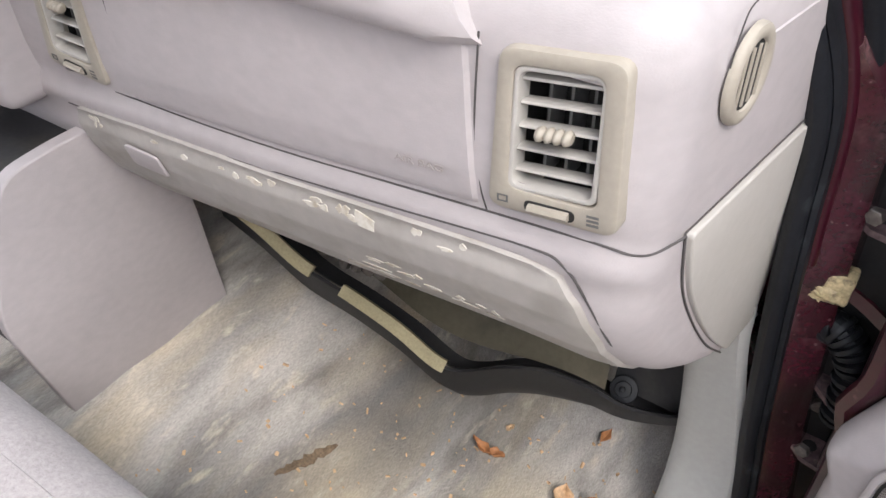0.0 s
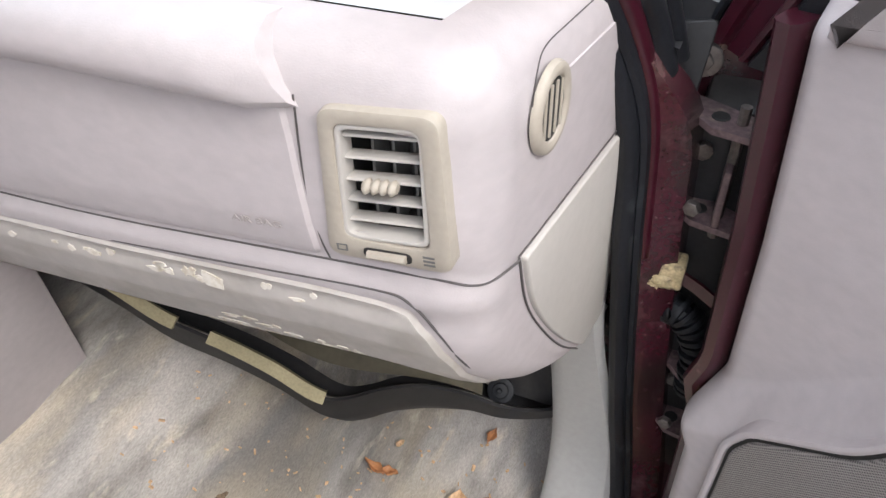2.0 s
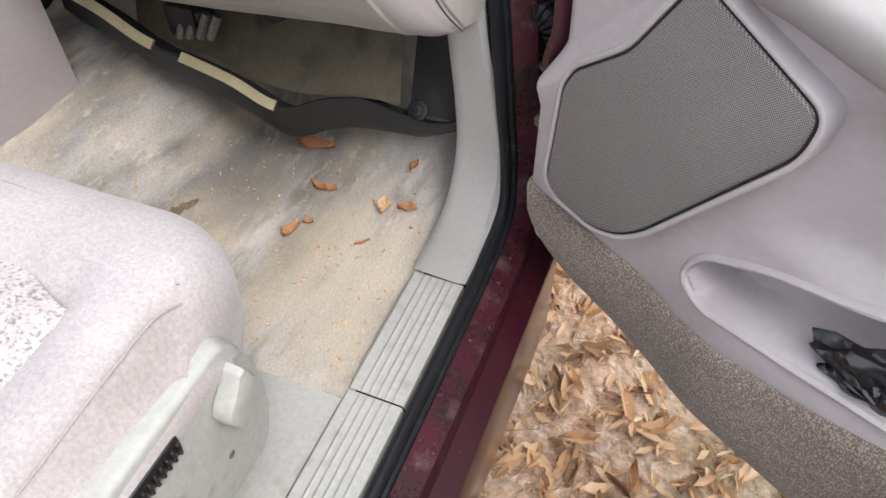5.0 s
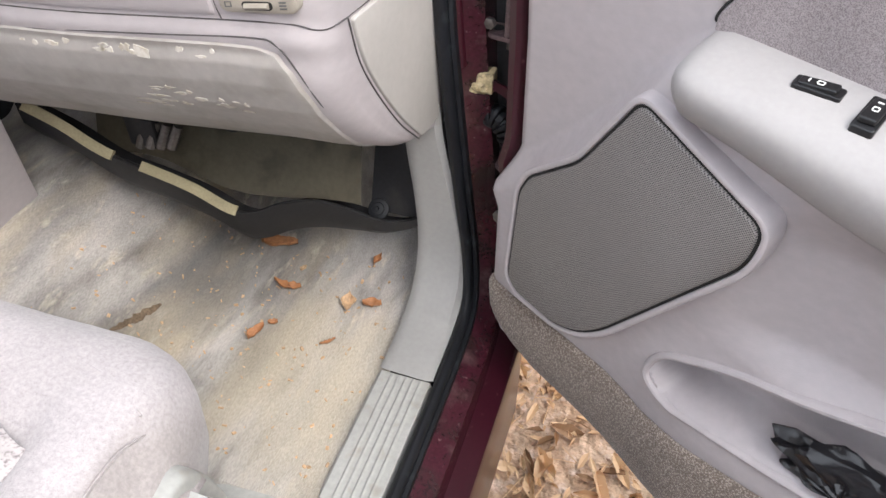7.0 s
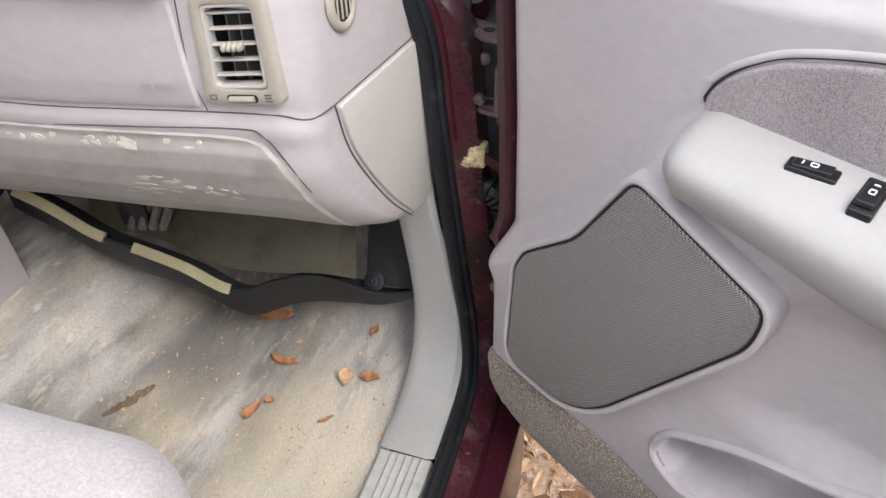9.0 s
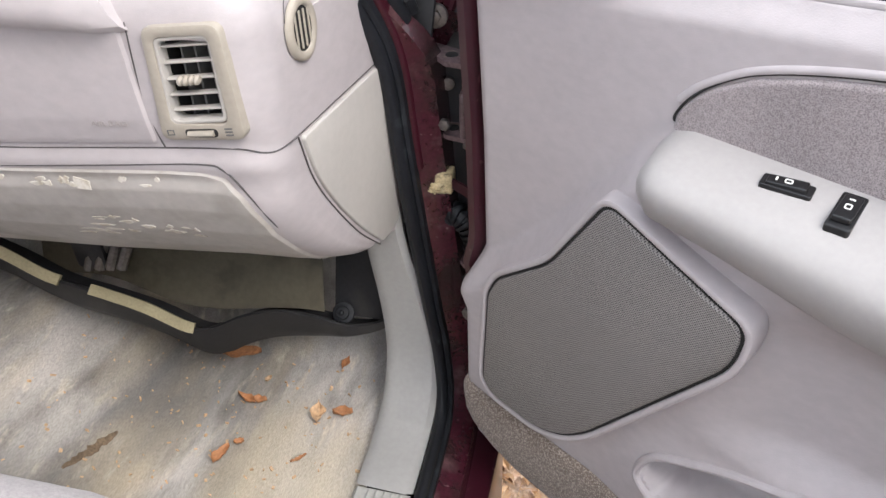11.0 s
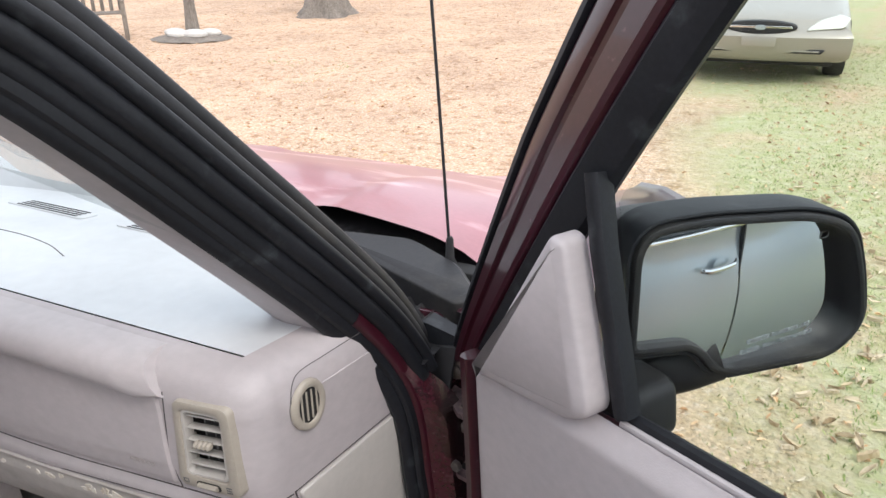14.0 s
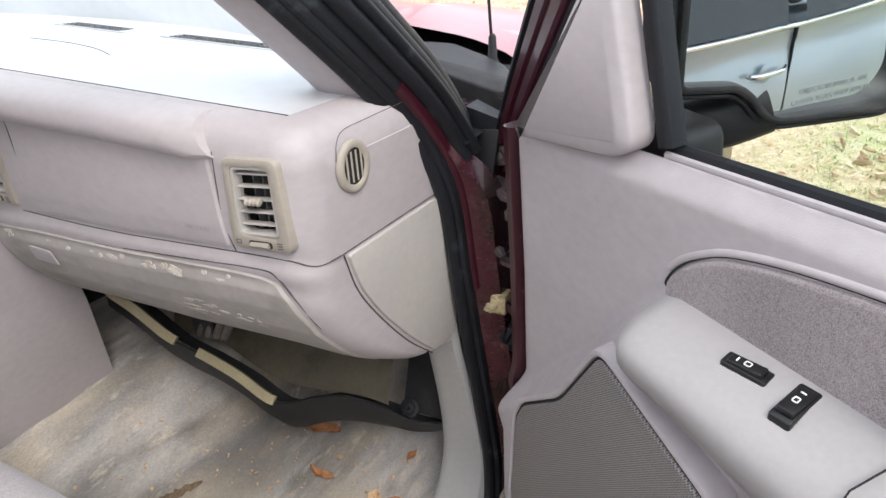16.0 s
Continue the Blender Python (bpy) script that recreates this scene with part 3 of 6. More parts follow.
# brown stain in the carpet
rnd = random.Random(5)
blot = [(-0.462 - 0.034 * t + k * (0.004 + 0.006 * rnd.random()) * math.sin(math.pi * (0.08 + 0.84 * t)), 0.485 - 0.10 * t) for k in (1, -1) for t in [(i if k > 0 else 17 - i) / 17 for i in range(18)]]
part("carpet_stain", slab(blot, -0.003, 0.0015, 0.0004, lambda a, b, h: Vector((a, b, floor_z(a, b) + h))), STAIN, cab, "dark brown stain on the carpet", smooth=False)

# kick panel and ribbed sill plate
def kick():
    rings = []
    for y, z in [(p[0], p[1]) for p in [Vector((a[0], a[1], 0)) for a in KICK]]:
        t = smooth((0.95 - z) / 0.4)
        xo, xi = 0.032 + 0.055 * t, -0.035 + 0.025 * t
        d = 0.02 * (1 - t)
        rings.append([(xi, y + 0.04, z - 0.004), (xi, y + 0.006, z), (xi + 0.006, y, z + 0.004 * t), (xi + 0.02, y - 0.002, z + 0.006 * t), (xo - 0.01, y - 0.004, z + 0.006 * t), (xo, y + 0.004, z), (xo, y + 0.02, z - 0.03)])
    return loft(rings, closed=False)


KICK = [Vector((p[0], p[1], 0)) for p in spline([(0.672, 0.945, 0), (0.68, 0.86, 0), (0.688, 0.74, 0), (0.678, 0.64, 0), (0.635, 0.57, 0), (0.56, 0.537, 0), (0.47, 0.530, 0)], 6)]
sillp = thing("sill_trim", "grey plastic kick panel and ribbed sill plate", "sill trim", kind="structure")
part("kick_panel", kick(), KICK_GREY, sillp)


def sill_plate(y0, y1):
    def f(a, b):
        x = -0.012 + 0.10 * a
        g = 0.0
        for k in range(5):
            c = 0.016 + 0.013 * k
            g += 0.0028 * max(0, 1 - abs(x - c) / 0.0035)
        z = 0.531 + g * (1 if 0.02 < b < 0.98 else 0) - 0.012 * smooth((-0.004 - x) / 0.008) - 0.01 * smooth((x - 0.084) / 0.004)
        return x, y0 + (y1 - y0) * b, z
    return grid(90, 40, f)


part("sill_plate", sill_plate(0.468, 0.217), SCUFF_PLATE, sillp, "ribbed grey scuff plate")
part("sill_plate", sill_plate(0.214, -0.70), SCUFF_PLATE, sillp, "ribbed grey scuff plate")
part("sill_side", grid(4, 30, lambda a, b: (-0.25 + 0.24 * a, 0.20 - 0.9 * b, 0.50 + 0.022 * smooth(a * 1.5))), SCUFF_PLATE, sillp, "painted grey floor pan edge")

# ---- dashboard ----
dash = thing("dashboard", "grey vinyl dashboard with scuffed glove box and beige vents", "dashboard")
# front profile: height, how far the front stands behind the foremost line
FRONT = [(1.300, 0.008), (1.28, 0.008), (1.24, 0.005), (1.207, 0.004), (1.185, 0.006), (1.172, 0.008), (1.160, 0.002), (1.146, 0.0), (1.136, 0.006), (1.12, 0.004), (1.09, 0.010), (1.05, 0.026), (1.0, 0.062), (0.965, 0.095), (0.94, 0.125), (0.92, 0.155)]
FRONT_Y = 0.405


def front_y(z):
    return FRONT_Y + lerp([(-a, b) for a, b in FRONT], -z)


def rise(x, z):
    """The lower dash runs downhill towards the middle of the truck."""
    return lerp([(-0.90, -0.046), (-0.70, -0.040), (-0.56, -0.027), (-0.35, -0.013), (-0.14, 0.008), (-0.05, 0.013), (-0.02, 0.004), (0.0, 0.0)], x) * smooth((1.33 - z) / 0.13)


def surf_y(x, z):
    """The dash front, with its rounded right corner."""
    dx = min(max(x + 0.065, 0), 0.0545)
    b = z - rise(x, z - rise(x, z))
    return front_y(b) + 0.055 - math.sqrt(0.055 ** 2 - dx ** 2)


def top_z(y):
    return lerp([(0.45, 1.353), (0.60, 1.348), (0.75, 1.333), (0.90, 1.312), (0.97, 1.30)], y)


def dash_body():
    XS = [-1.45, -1.2, -1.0, -0.85, -0.75] + [-0.682, -0.616] + [-0.58 + 0.42 * i / 16 for i in range(17)] + [-0.14, -0.117, -0.0745]
    n_f, n_c, n_e = len(XS), 12, 16
    rings = []
    levels = [("top", k) for k in range(6)] + [("side", z) for z, _ in FRONT] + [("under", 0.90)]
    for kind, v in levels:
        ring = []
        if kind == "top":
            ang = v / 5 * math.pi / 2
            o, dz = 0.055 * math.sin(ang) ** 0.85, 0.051 * (1 - math.cos(ang) ** 0.8)
            yc = FRONT_Y + 0.063
            for i in range(n_f):
                ring.append((XS[i], yc - o, top_z(yc) - dz))
            for i in range(n_c + 1):
                a = i / n_c * math.pi / 2
                ring.append((-0.065 + o * math.sin(a), yc - o * math.cos(a), top_z(yc) - dz))
            for i in range(1, n_e + 1):
                y = yc + (0.69 - yc) * i / n_e
                ring.append((-0.065 + o + (end_x(y) - end_x(yc)), y, top_z(y) - dz * (top_z(y) - 1.3015) / 0.05))
        else:
            z = v
            fy = front_y(z) + (0.10 if kind == "under" else 0)
            yc = fy + 0.055
            for i in range(n_f):
                ring.append((XS[i], fy, z + rise(XS[i], z)))
            for i in range(n_c + 1):
                a = i / n_c * math.pi / 2
                ring.append((-0.065 + 0.055 * math.sin(a) + 0.16 * max(0, yc - 0.472) * (i / n_c), yc - 0.055 * math.cos(a), z + rise(-0.065 + 0.055 * math.sin(a), z)))
            for i in range(1, n_e + 1):
                y = yc + (0.70 - yc) * i / n_e
                ring.append((end_x(y), y, z))
        rings.append(ring)
    vs, fs = loft(rings, closed=False)
    keep = []
    for q in fs:
        c = sum((Vector(vs[i]) for i in q), Vector()) / len(q)
        right = -0.117 < c.x < -0.055 and 1.207 < c.z < 1.301 and c.y < 0.45
        left = -0.682 < c.x < -0.616 and 1.150 < c.z < 1.29 and c.y < 0.45
        if not (right or left):
            keep.append(q)
    return vs, keep


part("body", dash_body(), VINYL, dash)
part("top_cover", grid(60, 30, lambda a, b: (lambda y: (-1.45 + (1.385 + 0.165 * (y - 0.46) - 0.9 * max(0, y - 0.66)) * a, y, top_z(y) - 0.0005))(0.472 + (base_y(-1.45 + 1.385 * a) - 0.472) * b)), VINYL_TOP, dash, "sun-bleached grey dash top, coloured paler for sky light")


def front_patch(name, rows, left, right, z0, z1, lift, mat, label="", cols=60, roll=0.012):
    """A panel that lies on the dash front between two edges given per height."""
    def f(a, b):
        z = z1 + (z0 - z1) * b
        xl, xr = left(b), right(b)
        x = xl + (xr - xl) * a
        e = min((x - xl), (xr - x), (z1 - z), (z - z0)) / roll
        e = min(max(e, 0), 1)
        h = lift * math.sqrt(max(0, 1 - (1 - e) ** 2)) - 0.005 * (e < 1e-5)
        z += rise(x, z)
        return x, surf_y(x, z) - h, z
    return part(name, grid(cols, rows, f), mat, dash, label)


def corner(b, r_top, r_bot, size):
    """How far a side edge draws in near its rounded ends."""
    k = 0
    if b < r_top:
        k = 1 - math.sqrt(max(0, 1 - (1 - b / r_top) ** 2))
    if b > 1 - r_bot:
        k = max(k, 1 - math.sqrt(max(0, 1 - (1 - (1 - b) / r_bot) ** 2)))
    return k * size


front_patch("airbag_cover", 40, lambda b: -0.560 - 0.004 * b, lambda b: -0.1495 + 0.008 * smooth(b), 1.173, 1.318, 0.0035, VINYL, "grey airbag cover", roll=0.01)
front_patch("glove_box_lid", 60, lambda b: -0.70 + 0.03 * b + corner(b, 0.2, 0.12, 0.03), lambda b: lerp([(0, -0.110), (0.02, -0.086), (0.05, -0.070), (0.14, -0.055), (0.36, -0.040), (0.64, -0.032), (1, -0.028)], b), 0.924, 1.146, 0.006, SCUFFED, "scuffed glove box lid with paint scraped off", cols=120, roll=0.010)
# latch recess in the lid
part("glove_box_latch", slab(rounded([(-0.60, 1.055), (-0.545, 1.055), (-0.545, 1.085), (-0.60, 1.085)], 0.006), 0, 0.003, 0.001, lambda a, b, h: Vector((a, surf_y(a, b) - 0.008 - h, b))), VINYL, dash)


def padded_lip():
    sec = [(0.055, 1.351), (0.03, 1.353), (0.0, 1.347), (-0.011, 1.338), (-0.016, 1.324), (-0.013, 1.313), (-0.003, 1.306), (0.02, 1.306), (0.055, 1.312)]
    rings = []
    for i in range(30):
        t = i / 29
        bow = 0.006 * math.sin(min(1, t * 1.3) * 3.0)
        tuck = 0.012 * smooth((t - 0.985) / 0.015)
        rings.append([(-1.02 + (1.02 - 0.173 + 0.030 * min(1, max(0, (1.353 - z) / 0.045))) * t, FRONT_Y + (y * 0.75 + tuck if y < 0.05 else y) - bow * (y < 0.05), z) for y, z in sec])
    return loft(rings)


part("padded_lip", padded_lip(), VINYL, dash, "padded lip over the airbag cover")
# scrapes along the lid's upper edge and a large worn patch
random.seed(4)
for k in range(26):
    x = random.choice([random.uniform(-0.66, -0.12), random.uniform(-0.5, -0.2)])
    w, hgt = random.uniform(0.003, 0.011), random.uniform(0.002, 0.0055)
    zc = 1.126 + random.uniform(-0.006, 0.003)
    if k == 0:
        x, w, hgt, zc = -0.258, 0.016, 0.011, 1.121
    pts = [(x + w * math.cos(a) * random.uniform(0.4, 1.1), zc + hgt * math.sin(a) * random.uniform(0.4, 1.1)) for a in [i * 0.7 for i in range(9)]]
    part("paint_scrape", slab(pts, -0.001, 0.0006, 0.0002, lambda a, b, h: Vector((a, surf_y(a, b + rise(a, b) + 0.005) - 0.0064 - h, b + rise(a, b) + 0.005))), SCRAPE, dash, smooth=False)
for k in range(22):
    x, zc = random.gauss(-0.24, 0.07), random.gauss(1.05, 0.012)
    w, hgt = random.uniform(0.004, 0.022), random.uniform(0.0015, 0.006)
    pts = [(x + w * math.cos(a) * random.uniform(0.3, 1.1), zc - 0.15 * (x + 0.24) * 0.5 + hgt * math.sin(a) * random.uniform(0.3, 1.1)) for a in [i * 0.63 for i in range(10)]]
    part("paint_scrape", slab(pts, -0.001, 0.0006, 0.0002, lambda a, b, h: Vector((a, surf_y(a, b + rise(a, b) + 0.005) - 0.0064 - h, b + rise(a, b) + 0.005))), SCRAPE, dash, smooth=False)


def text_mesh(words, size, put, mat, name, parent, spacing=1.0):
    cu = bpy.data.curves.new("words", "FONT")
    cu.body, cu.size, cu.align_x, cu.align_y, cu.extrude = words, size, "CENTER", "CENTER", 0.0003
    cu.space_character = spacing
    ob = bpy.data.objects.new("words", cu)
    scene.collection.objects.link(ob)
    bpy.context.view_layer.update()
    me = bpy.data.meshes.new_from_object(ob)
    bpy.data.objects.remove(ob)
    m = [tuple(put(v.co.x, v.co.y, v.co.z)) for v in me.vertices], [tuple(p.vertices) for p in me.polygons]
    return part(name, m, mat, parent, smooth=False)


EMBOSS = material("embossed_vinyl", (0.33, 0.30, 0.29), 0.5, bump=0.0)
text_mesh("AIR BAG", 0.0105, lambda a, b, c: Vector((-0.193 + a * 1.15, surf_y(-0.193, 1.205) - 0.0056 - c, 1.205 + b * 0.75 + 0.1 * a)), EMBOSS, "embossed_lettering", dash)


def air_vent(cx, cz, put, w=0.084, h=0.132):
    """A vent with beige bezel: louvres, tab and thumbwheel; put(a, b, depth) places it."""
    v = part("air_vent", frame_ring(rounded([(cx - w / 2 - 0.003, cz - h / 2 + 0.004), (cx + w / 2 + 0.004, cz - h / 2), (cx + w / 2, cz + h / 2), (cx - w / 2, cz + h / 2 + 0.002)], 0.013), rounded([(cx - w / 2 + 0.013, cz - h / 2 + 0.026), (cx + w / 2 - 0.011, cz - h / 2 + 0.022), (cx + w / 2 - 0.014, cz + h / 2 - 0.012), (cx - w / 2 + 0.011, cz + h / 2 - 0.011)], 0.009), -0.018, 0.0045, 0.003, put), BEIGE, dash, "beige air vent with horizontal louvres")
    x0, x1, z0, z1 = cx - w / 2 + 0.012, cx + w / 2 - 0.012, cz - h / 2 + 0.025, cz + h / 2 - 0.012
    part("tunnel", frame_ring([(x0 - 0.002, z0 - 0.002), (x1 + 0.002, z0 - 0.002), (x1 + 0.002, z1 + 0.002), (x0 - 0.002, z1 + 0.002)], [(x0, z0), (x1, z0), (x1, z1), (x0, z1)], -0.06, -0.010, 0.0005, put), DARK_HOLE, v)
    part("duct", join(slab([(x0, z0), (x1, z0), (x1, z1), (x0, z1)], -0.05, -0.045, 0.001, put)), DARK_HOLE, v)
    part("sleeve", frame_ring(rounded([(x0 - 0.001, z0 - 0.001), (x1 + 0.001, z0 - 0.001), (x1 + 0.001, z1 + 0.001), (x0 - 0.001, z1 + 0.001)], 0.008), rounded([(x0 + 0.003, z0 + 0.003), (x1 - 0.003, z0 + 0.003), (x1 - 0.003, z1 - 0.003), (x0 + 0.003, z1 - 0.003)], 0.007), -0.012, 0.003, 0.0015, put), PLASTIC, v)
    for k in range(5):
        zc = z0 + 0.008 + (z1 - z0 - 0.012) * (k + 0.35) / 4.7
        sec = [(-0.016, -0.003), (-0.016, -0.001), (-0.004, 0.0022), (0.0, 0.0012), (0.001, -0.0006), (-0.001, -0.0024), (-0.004, -0.0022)]
        part("louvre", loft([[put(x, zc + b * 0.75, a * 0.75 - 0.002) for a, b in sec] for x in (x0 + 0.002, x0 + 0.006, x1 - 0.006, x1 - 0.002)]), PLASTIC, v)
    for k in range(3):
        xc = x0 + (x1 - x0) * (k + 1) / 4
        part("vane", loft([[put(xc + a, z, d) for a, d in ((-0.001, -0.040), (0.001, -0.040), (0.001, -0.018), (-0.001, -0.018))] for z in (z0, z1)]), GREY_INK, v)
    zc = z0 + 0.008 + (z1 - z0 - 0.012) * 2.35 / 4.7
    part("tab", loft([[put(cx - 0.012 + 0.024 * i / 24, zc + 0.0058 * math.sin(q) * (0.62 + 0.38 * abs(math.sin(i * math.pi / 6))), 0.004 + 0.006 * math.cos(q) * (0.6 + 0.4 * abs(math.sin(i * math.pi / 6)))) for q in [j * math.pi / 4 for j in range(8)]] for i in range(25)]), BEIGE, v, "ribbed vent tab")
    zw = cz - h / 2 + 0.0125
    part("wheel_slot", slab(rounded([(cx - 0.017, zw - 0.005), (cx + 0.018, zw - 0.006), (cx + 0.018, zw + 0.005), (cx - 0.017, zw + 0.006)], 0.005), 0.0042, 0.0052, 0.0003, put), DARK_HOLE, v)
    part("thumbwheel", loft([[put(cx - 0.0135 + 0.028 * i / 14, zw - 0.0003 * i / 14 + 0.0042 * math.sin(q), 0.004 + (0.0055 + 0.0009 * (i % 2)) * math.cos(q)) for q in [j * math.pi / 4 for j in range(8)]] for i in range(15)]), BEIGE, v, "small ribbed thumbwheel")
    for k in range(3):
        part("icon_bar", slab([(cx + 0.026, zw - 0.005 + 0.004 * k), (cx + 0.034, zw - 0.005 + 0.004 * k), (cx + 0.034, zw - 0.003 + 0.004 * k), (cx + 0.026, zw - 0.003 + 0.004 * k)], 0.0044, 0.0050, 0.0001, put), GREY_INK, v)
    part("icon", frame_ring([(cx - 0.037, zw - 0.001), (cx - 0.029, zw - 0.001), (cx - 0.029, zw + 0.006), (cx - 0.037, zw + 0.006)], [(cx - 0.0358, zw + 0.0002), (cx - 0.0302, zw + 0.0002), (cx - 0.0302, zw + 0.0048), (cx - 0.0358, zw + 0.0048)], 0.0044, 0.0050, 0.0001, put), GREY_INK, v)
    return v


def fitted(cx, cz, w, h, quad):
    """Places a vent's rectangle into a slightly skewed outline on the dash front: corners bottom left, bottom right, top right, top left."""
    q = [Vector(p) for p in quad]

    def put(a, b, d):
        i, j = (a - cx) / w + 0.5, (b - cz) / h + 0.5
        p = q[0] * (1 - i) * (1 - j) + q[1] * i * (1 - j) + q[2] * i * j + q[3] * (1 - i) * j
        return Vector((p.x, front_y(p.y - rise(p.x, p.y)) - 0.001 - d, p.y))
    return put


air_vent(-0.086, 1.2535, fitted(-0.086, 1.2535, 0.084, 0.132, [(-0.131, 1.186), (-0.039, 1.200), (-0.043, 1.322), (-0.128, 1.311)]))
air_vent(-0.648, 1.222, fitted(-0.648, 1.222, 0.088, 0.15, [(-0.694, 1.152), (-0.602, 1.149), (-0.600, 1.292), (-0.672, 1.288)]), 0.088, 0.15)


def seam(name, pts, put, r=0.0009):
    """A narrow open joint between two panels."""
    part(name, tube(spline([put(a, b) for a, b in pts], 5), r * 0.85, 6, (0.2, 0.9, 0.3)), SEAM, dash)


onf = lambda a, b: Vector((a, surf_y(a, b) + 0.0003, b))
seam("panel_joint", [(-0.1455, 1.315), (-0.1475, 1.25), (-0.143, 1.20), (-0.1385, 1.178)], onf)
seam("panel_joint", [(-0.60, 1.142), (-0.5624, 1.1436), (-0.45, 1.149), (-0.347, 1.156), (-0.24, 1.167), (-0.14, 1.1775), (-0.053, 1.184), (-0.030, 1.1765), (-0.018, 1.1735), (-0.005, 1.179)], onf, 0.0012)
seam("panel_joint", [(-0.70, 1.102), (-0.58, 1.1075), (-0.4336, 1.1245), (-0.295, 1.141), (-0.22, 1.150), (-0.10, 1.1645), (-0.070, 1.160), (-0.052, 1.130), (-0.038, 1.078), (-0.030, 1.02), (-0.027, 0.97)], onf, 0.0014)
seam("panel_joint", [(-0.562, 1.30), (-0.560, 1.24), (-0.5624, 1.145)], onf)
# centre stack edge
part("centre_bezel", box(-1.18, 0.36, 1.09, -0.745, 0.5, 1.31, 0.02, 3), VINYL, dash, "grey centre bezel")


# end panels
def on_end(a, b, h):
    return Vector((end_x(a) + h + 0.001, a, b))


part("end_cap", slab(rounded([(0.472, 1.172), (0.670, 1.180), (0.680, 0.925), (0.624, 0.920), (0.575, 0.975), (0.525, 1.045), (0.488, 1.11)], [0.008, 0.008, 0.008, 0.008, 0.03, 0.03, 0.03]), -0.002, 0.004, 0.0025, on_end), PLASTIC, dash, "smooth grey lower end cap")
ev = part("side_vent", frame_ring([(0.499 + a, 1.286 + b) for a, b in oval(0.027, 0.035, 28)], [(0.499 + a, 1.286 + b) for a, b in oval(0.0165, 0.0235, 28)], 0.0, 0.006, 0.004, on_end), BEIGE, dash, "oval beige side window vent")
part("duct", slab([(0.499 + a, 1.286 + b) for a, b in oval(0.0172, 0.0242, 24)], -0.004, 0.0034, 0.0004, on_end), DARK_HOLE, ev)
for k in range(4):
    yc = 0.487 + 0.008 * k
    part("louvre", slab([(yc - 0.0011, 1.265 + 0.002 * abs(k - 1.5)), (yc + 0.0011, 1.265 + 0.002 * abs(k - 1.5)), (yc + 0.0011, 1.307 - 0.002 * abs(k - 1.5)), (yc - 0.0011, 1.307 - 0.002 * abs(k - 1.5))], 0.0, 0.0048, 0.0006, on_end), BEIGE, ev)
seam("end_joint", [(0.466, 1.176), (0.57, 1.1805), (0.68, 1.185)], lambda a, b: Vector((end_x(a) + 0.001, a, b)))
seam("end_joint", [(0.467, 1.174), (0.484, 1.11), (0.521, 1.043), (0.571, 0.971), (0.620, 0.917)], lambda a, b: Vector((end_x(a) + 0.001, a, b)), 0.0013)
seam("end_joint", [(0.474, 1.300), (0.478, 1.322), (0.492, 1.334), (0.53, 1.3355), (0.60, 1.336)], lambda a, b: Vector((end_x(a) + 0.0015 - 0.004 * smooth((b - 1.325) / 0.02), a, b)), 0.0006)
# defroster grilles and crack on the dash top
for x0, x1, yy in ((-0.90, -0.68, 0.775), (-0.60, -0.29, 0.772)):
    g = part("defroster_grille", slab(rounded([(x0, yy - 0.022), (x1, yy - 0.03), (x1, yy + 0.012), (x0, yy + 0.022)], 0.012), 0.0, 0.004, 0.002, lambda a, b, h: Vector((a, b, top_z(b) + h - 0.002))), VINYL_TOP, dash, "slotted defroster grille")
    for k in range(4):
        yk = yy - 0.020 + 0.010 * k
        part("slot", slab([(x0 + 0.03, yk), (x1 - 0.02, yk - 0.004), (x1 - 0.02, yk + 0.0005), (x0 + 0.03, yk + 0.0045)], 0.001, 0.0028, 0.0003, lambda a, b, h: Vector((a, b, top_z(b) + h))), DARK_HOLE, g)
part("crack", tube(spline([(x, y, top_z(y) - 0.0004) for x, y in ((-0.79, 0.632), (-0.69, 0.634), (-0.60, 0.620), (-0.53, 0.594))]), 0.0009, 6), SEAM, dash, "thin crack in the dash top")

# ---- centre console side, below the dash ----
cons = thing("centre_console", "smooth grey lower console panel", "console")
CY = [(0.225, 0.89), (0.251, 0.672), (0.525, 0.685), (0.521, 0.885), (0.50, 1.06), (0.372, 1.062), (0.300, 1.056)]
part("side_panel", slab(rounded(CY, [0.04, 0.010, 0.015, 0.02, 0.03, 0.03, 0.03]), 0.0, 0.02, 0.004, lambda a, b, h: Vector((-0.720 + h, a, b))), VINYL, cons)
part("core", box(-1.08, 0.27, 0.66, -0.722, 0.50, 1.04, 0.02), BLACK_PLASTIC, cons)
part("connector", box(-0.735, 0.225, 0.60, -0.71, 0.25, 0.65, 0.004), PLASTIC, cons, "pale plastic clip")

# ---- under the dash ----
tray = thing("underdash_insulator", "black rubber insulator flap with foam strips", "insulator")
LIP = spline([(-0.70, 0.56, 0.875), (-0.62, 0.56, 0.845), (-0.55, 0.565, 0.80), (-0.47, 0.575, 0.772), (-0.39, 0.575, 0.752), (-0.32, 0.575, 0.722), (-0.285, 0.59, 0.716), (-0.24, 0.615, 0.728), (-0.19, 0.645, 0.722), (-0.14, 0.675, 0.692), (-0.09, 0.69, 0.668), (-0.04, 0.70, 0.672), (0.0, 0.70, 0.70)], 5)


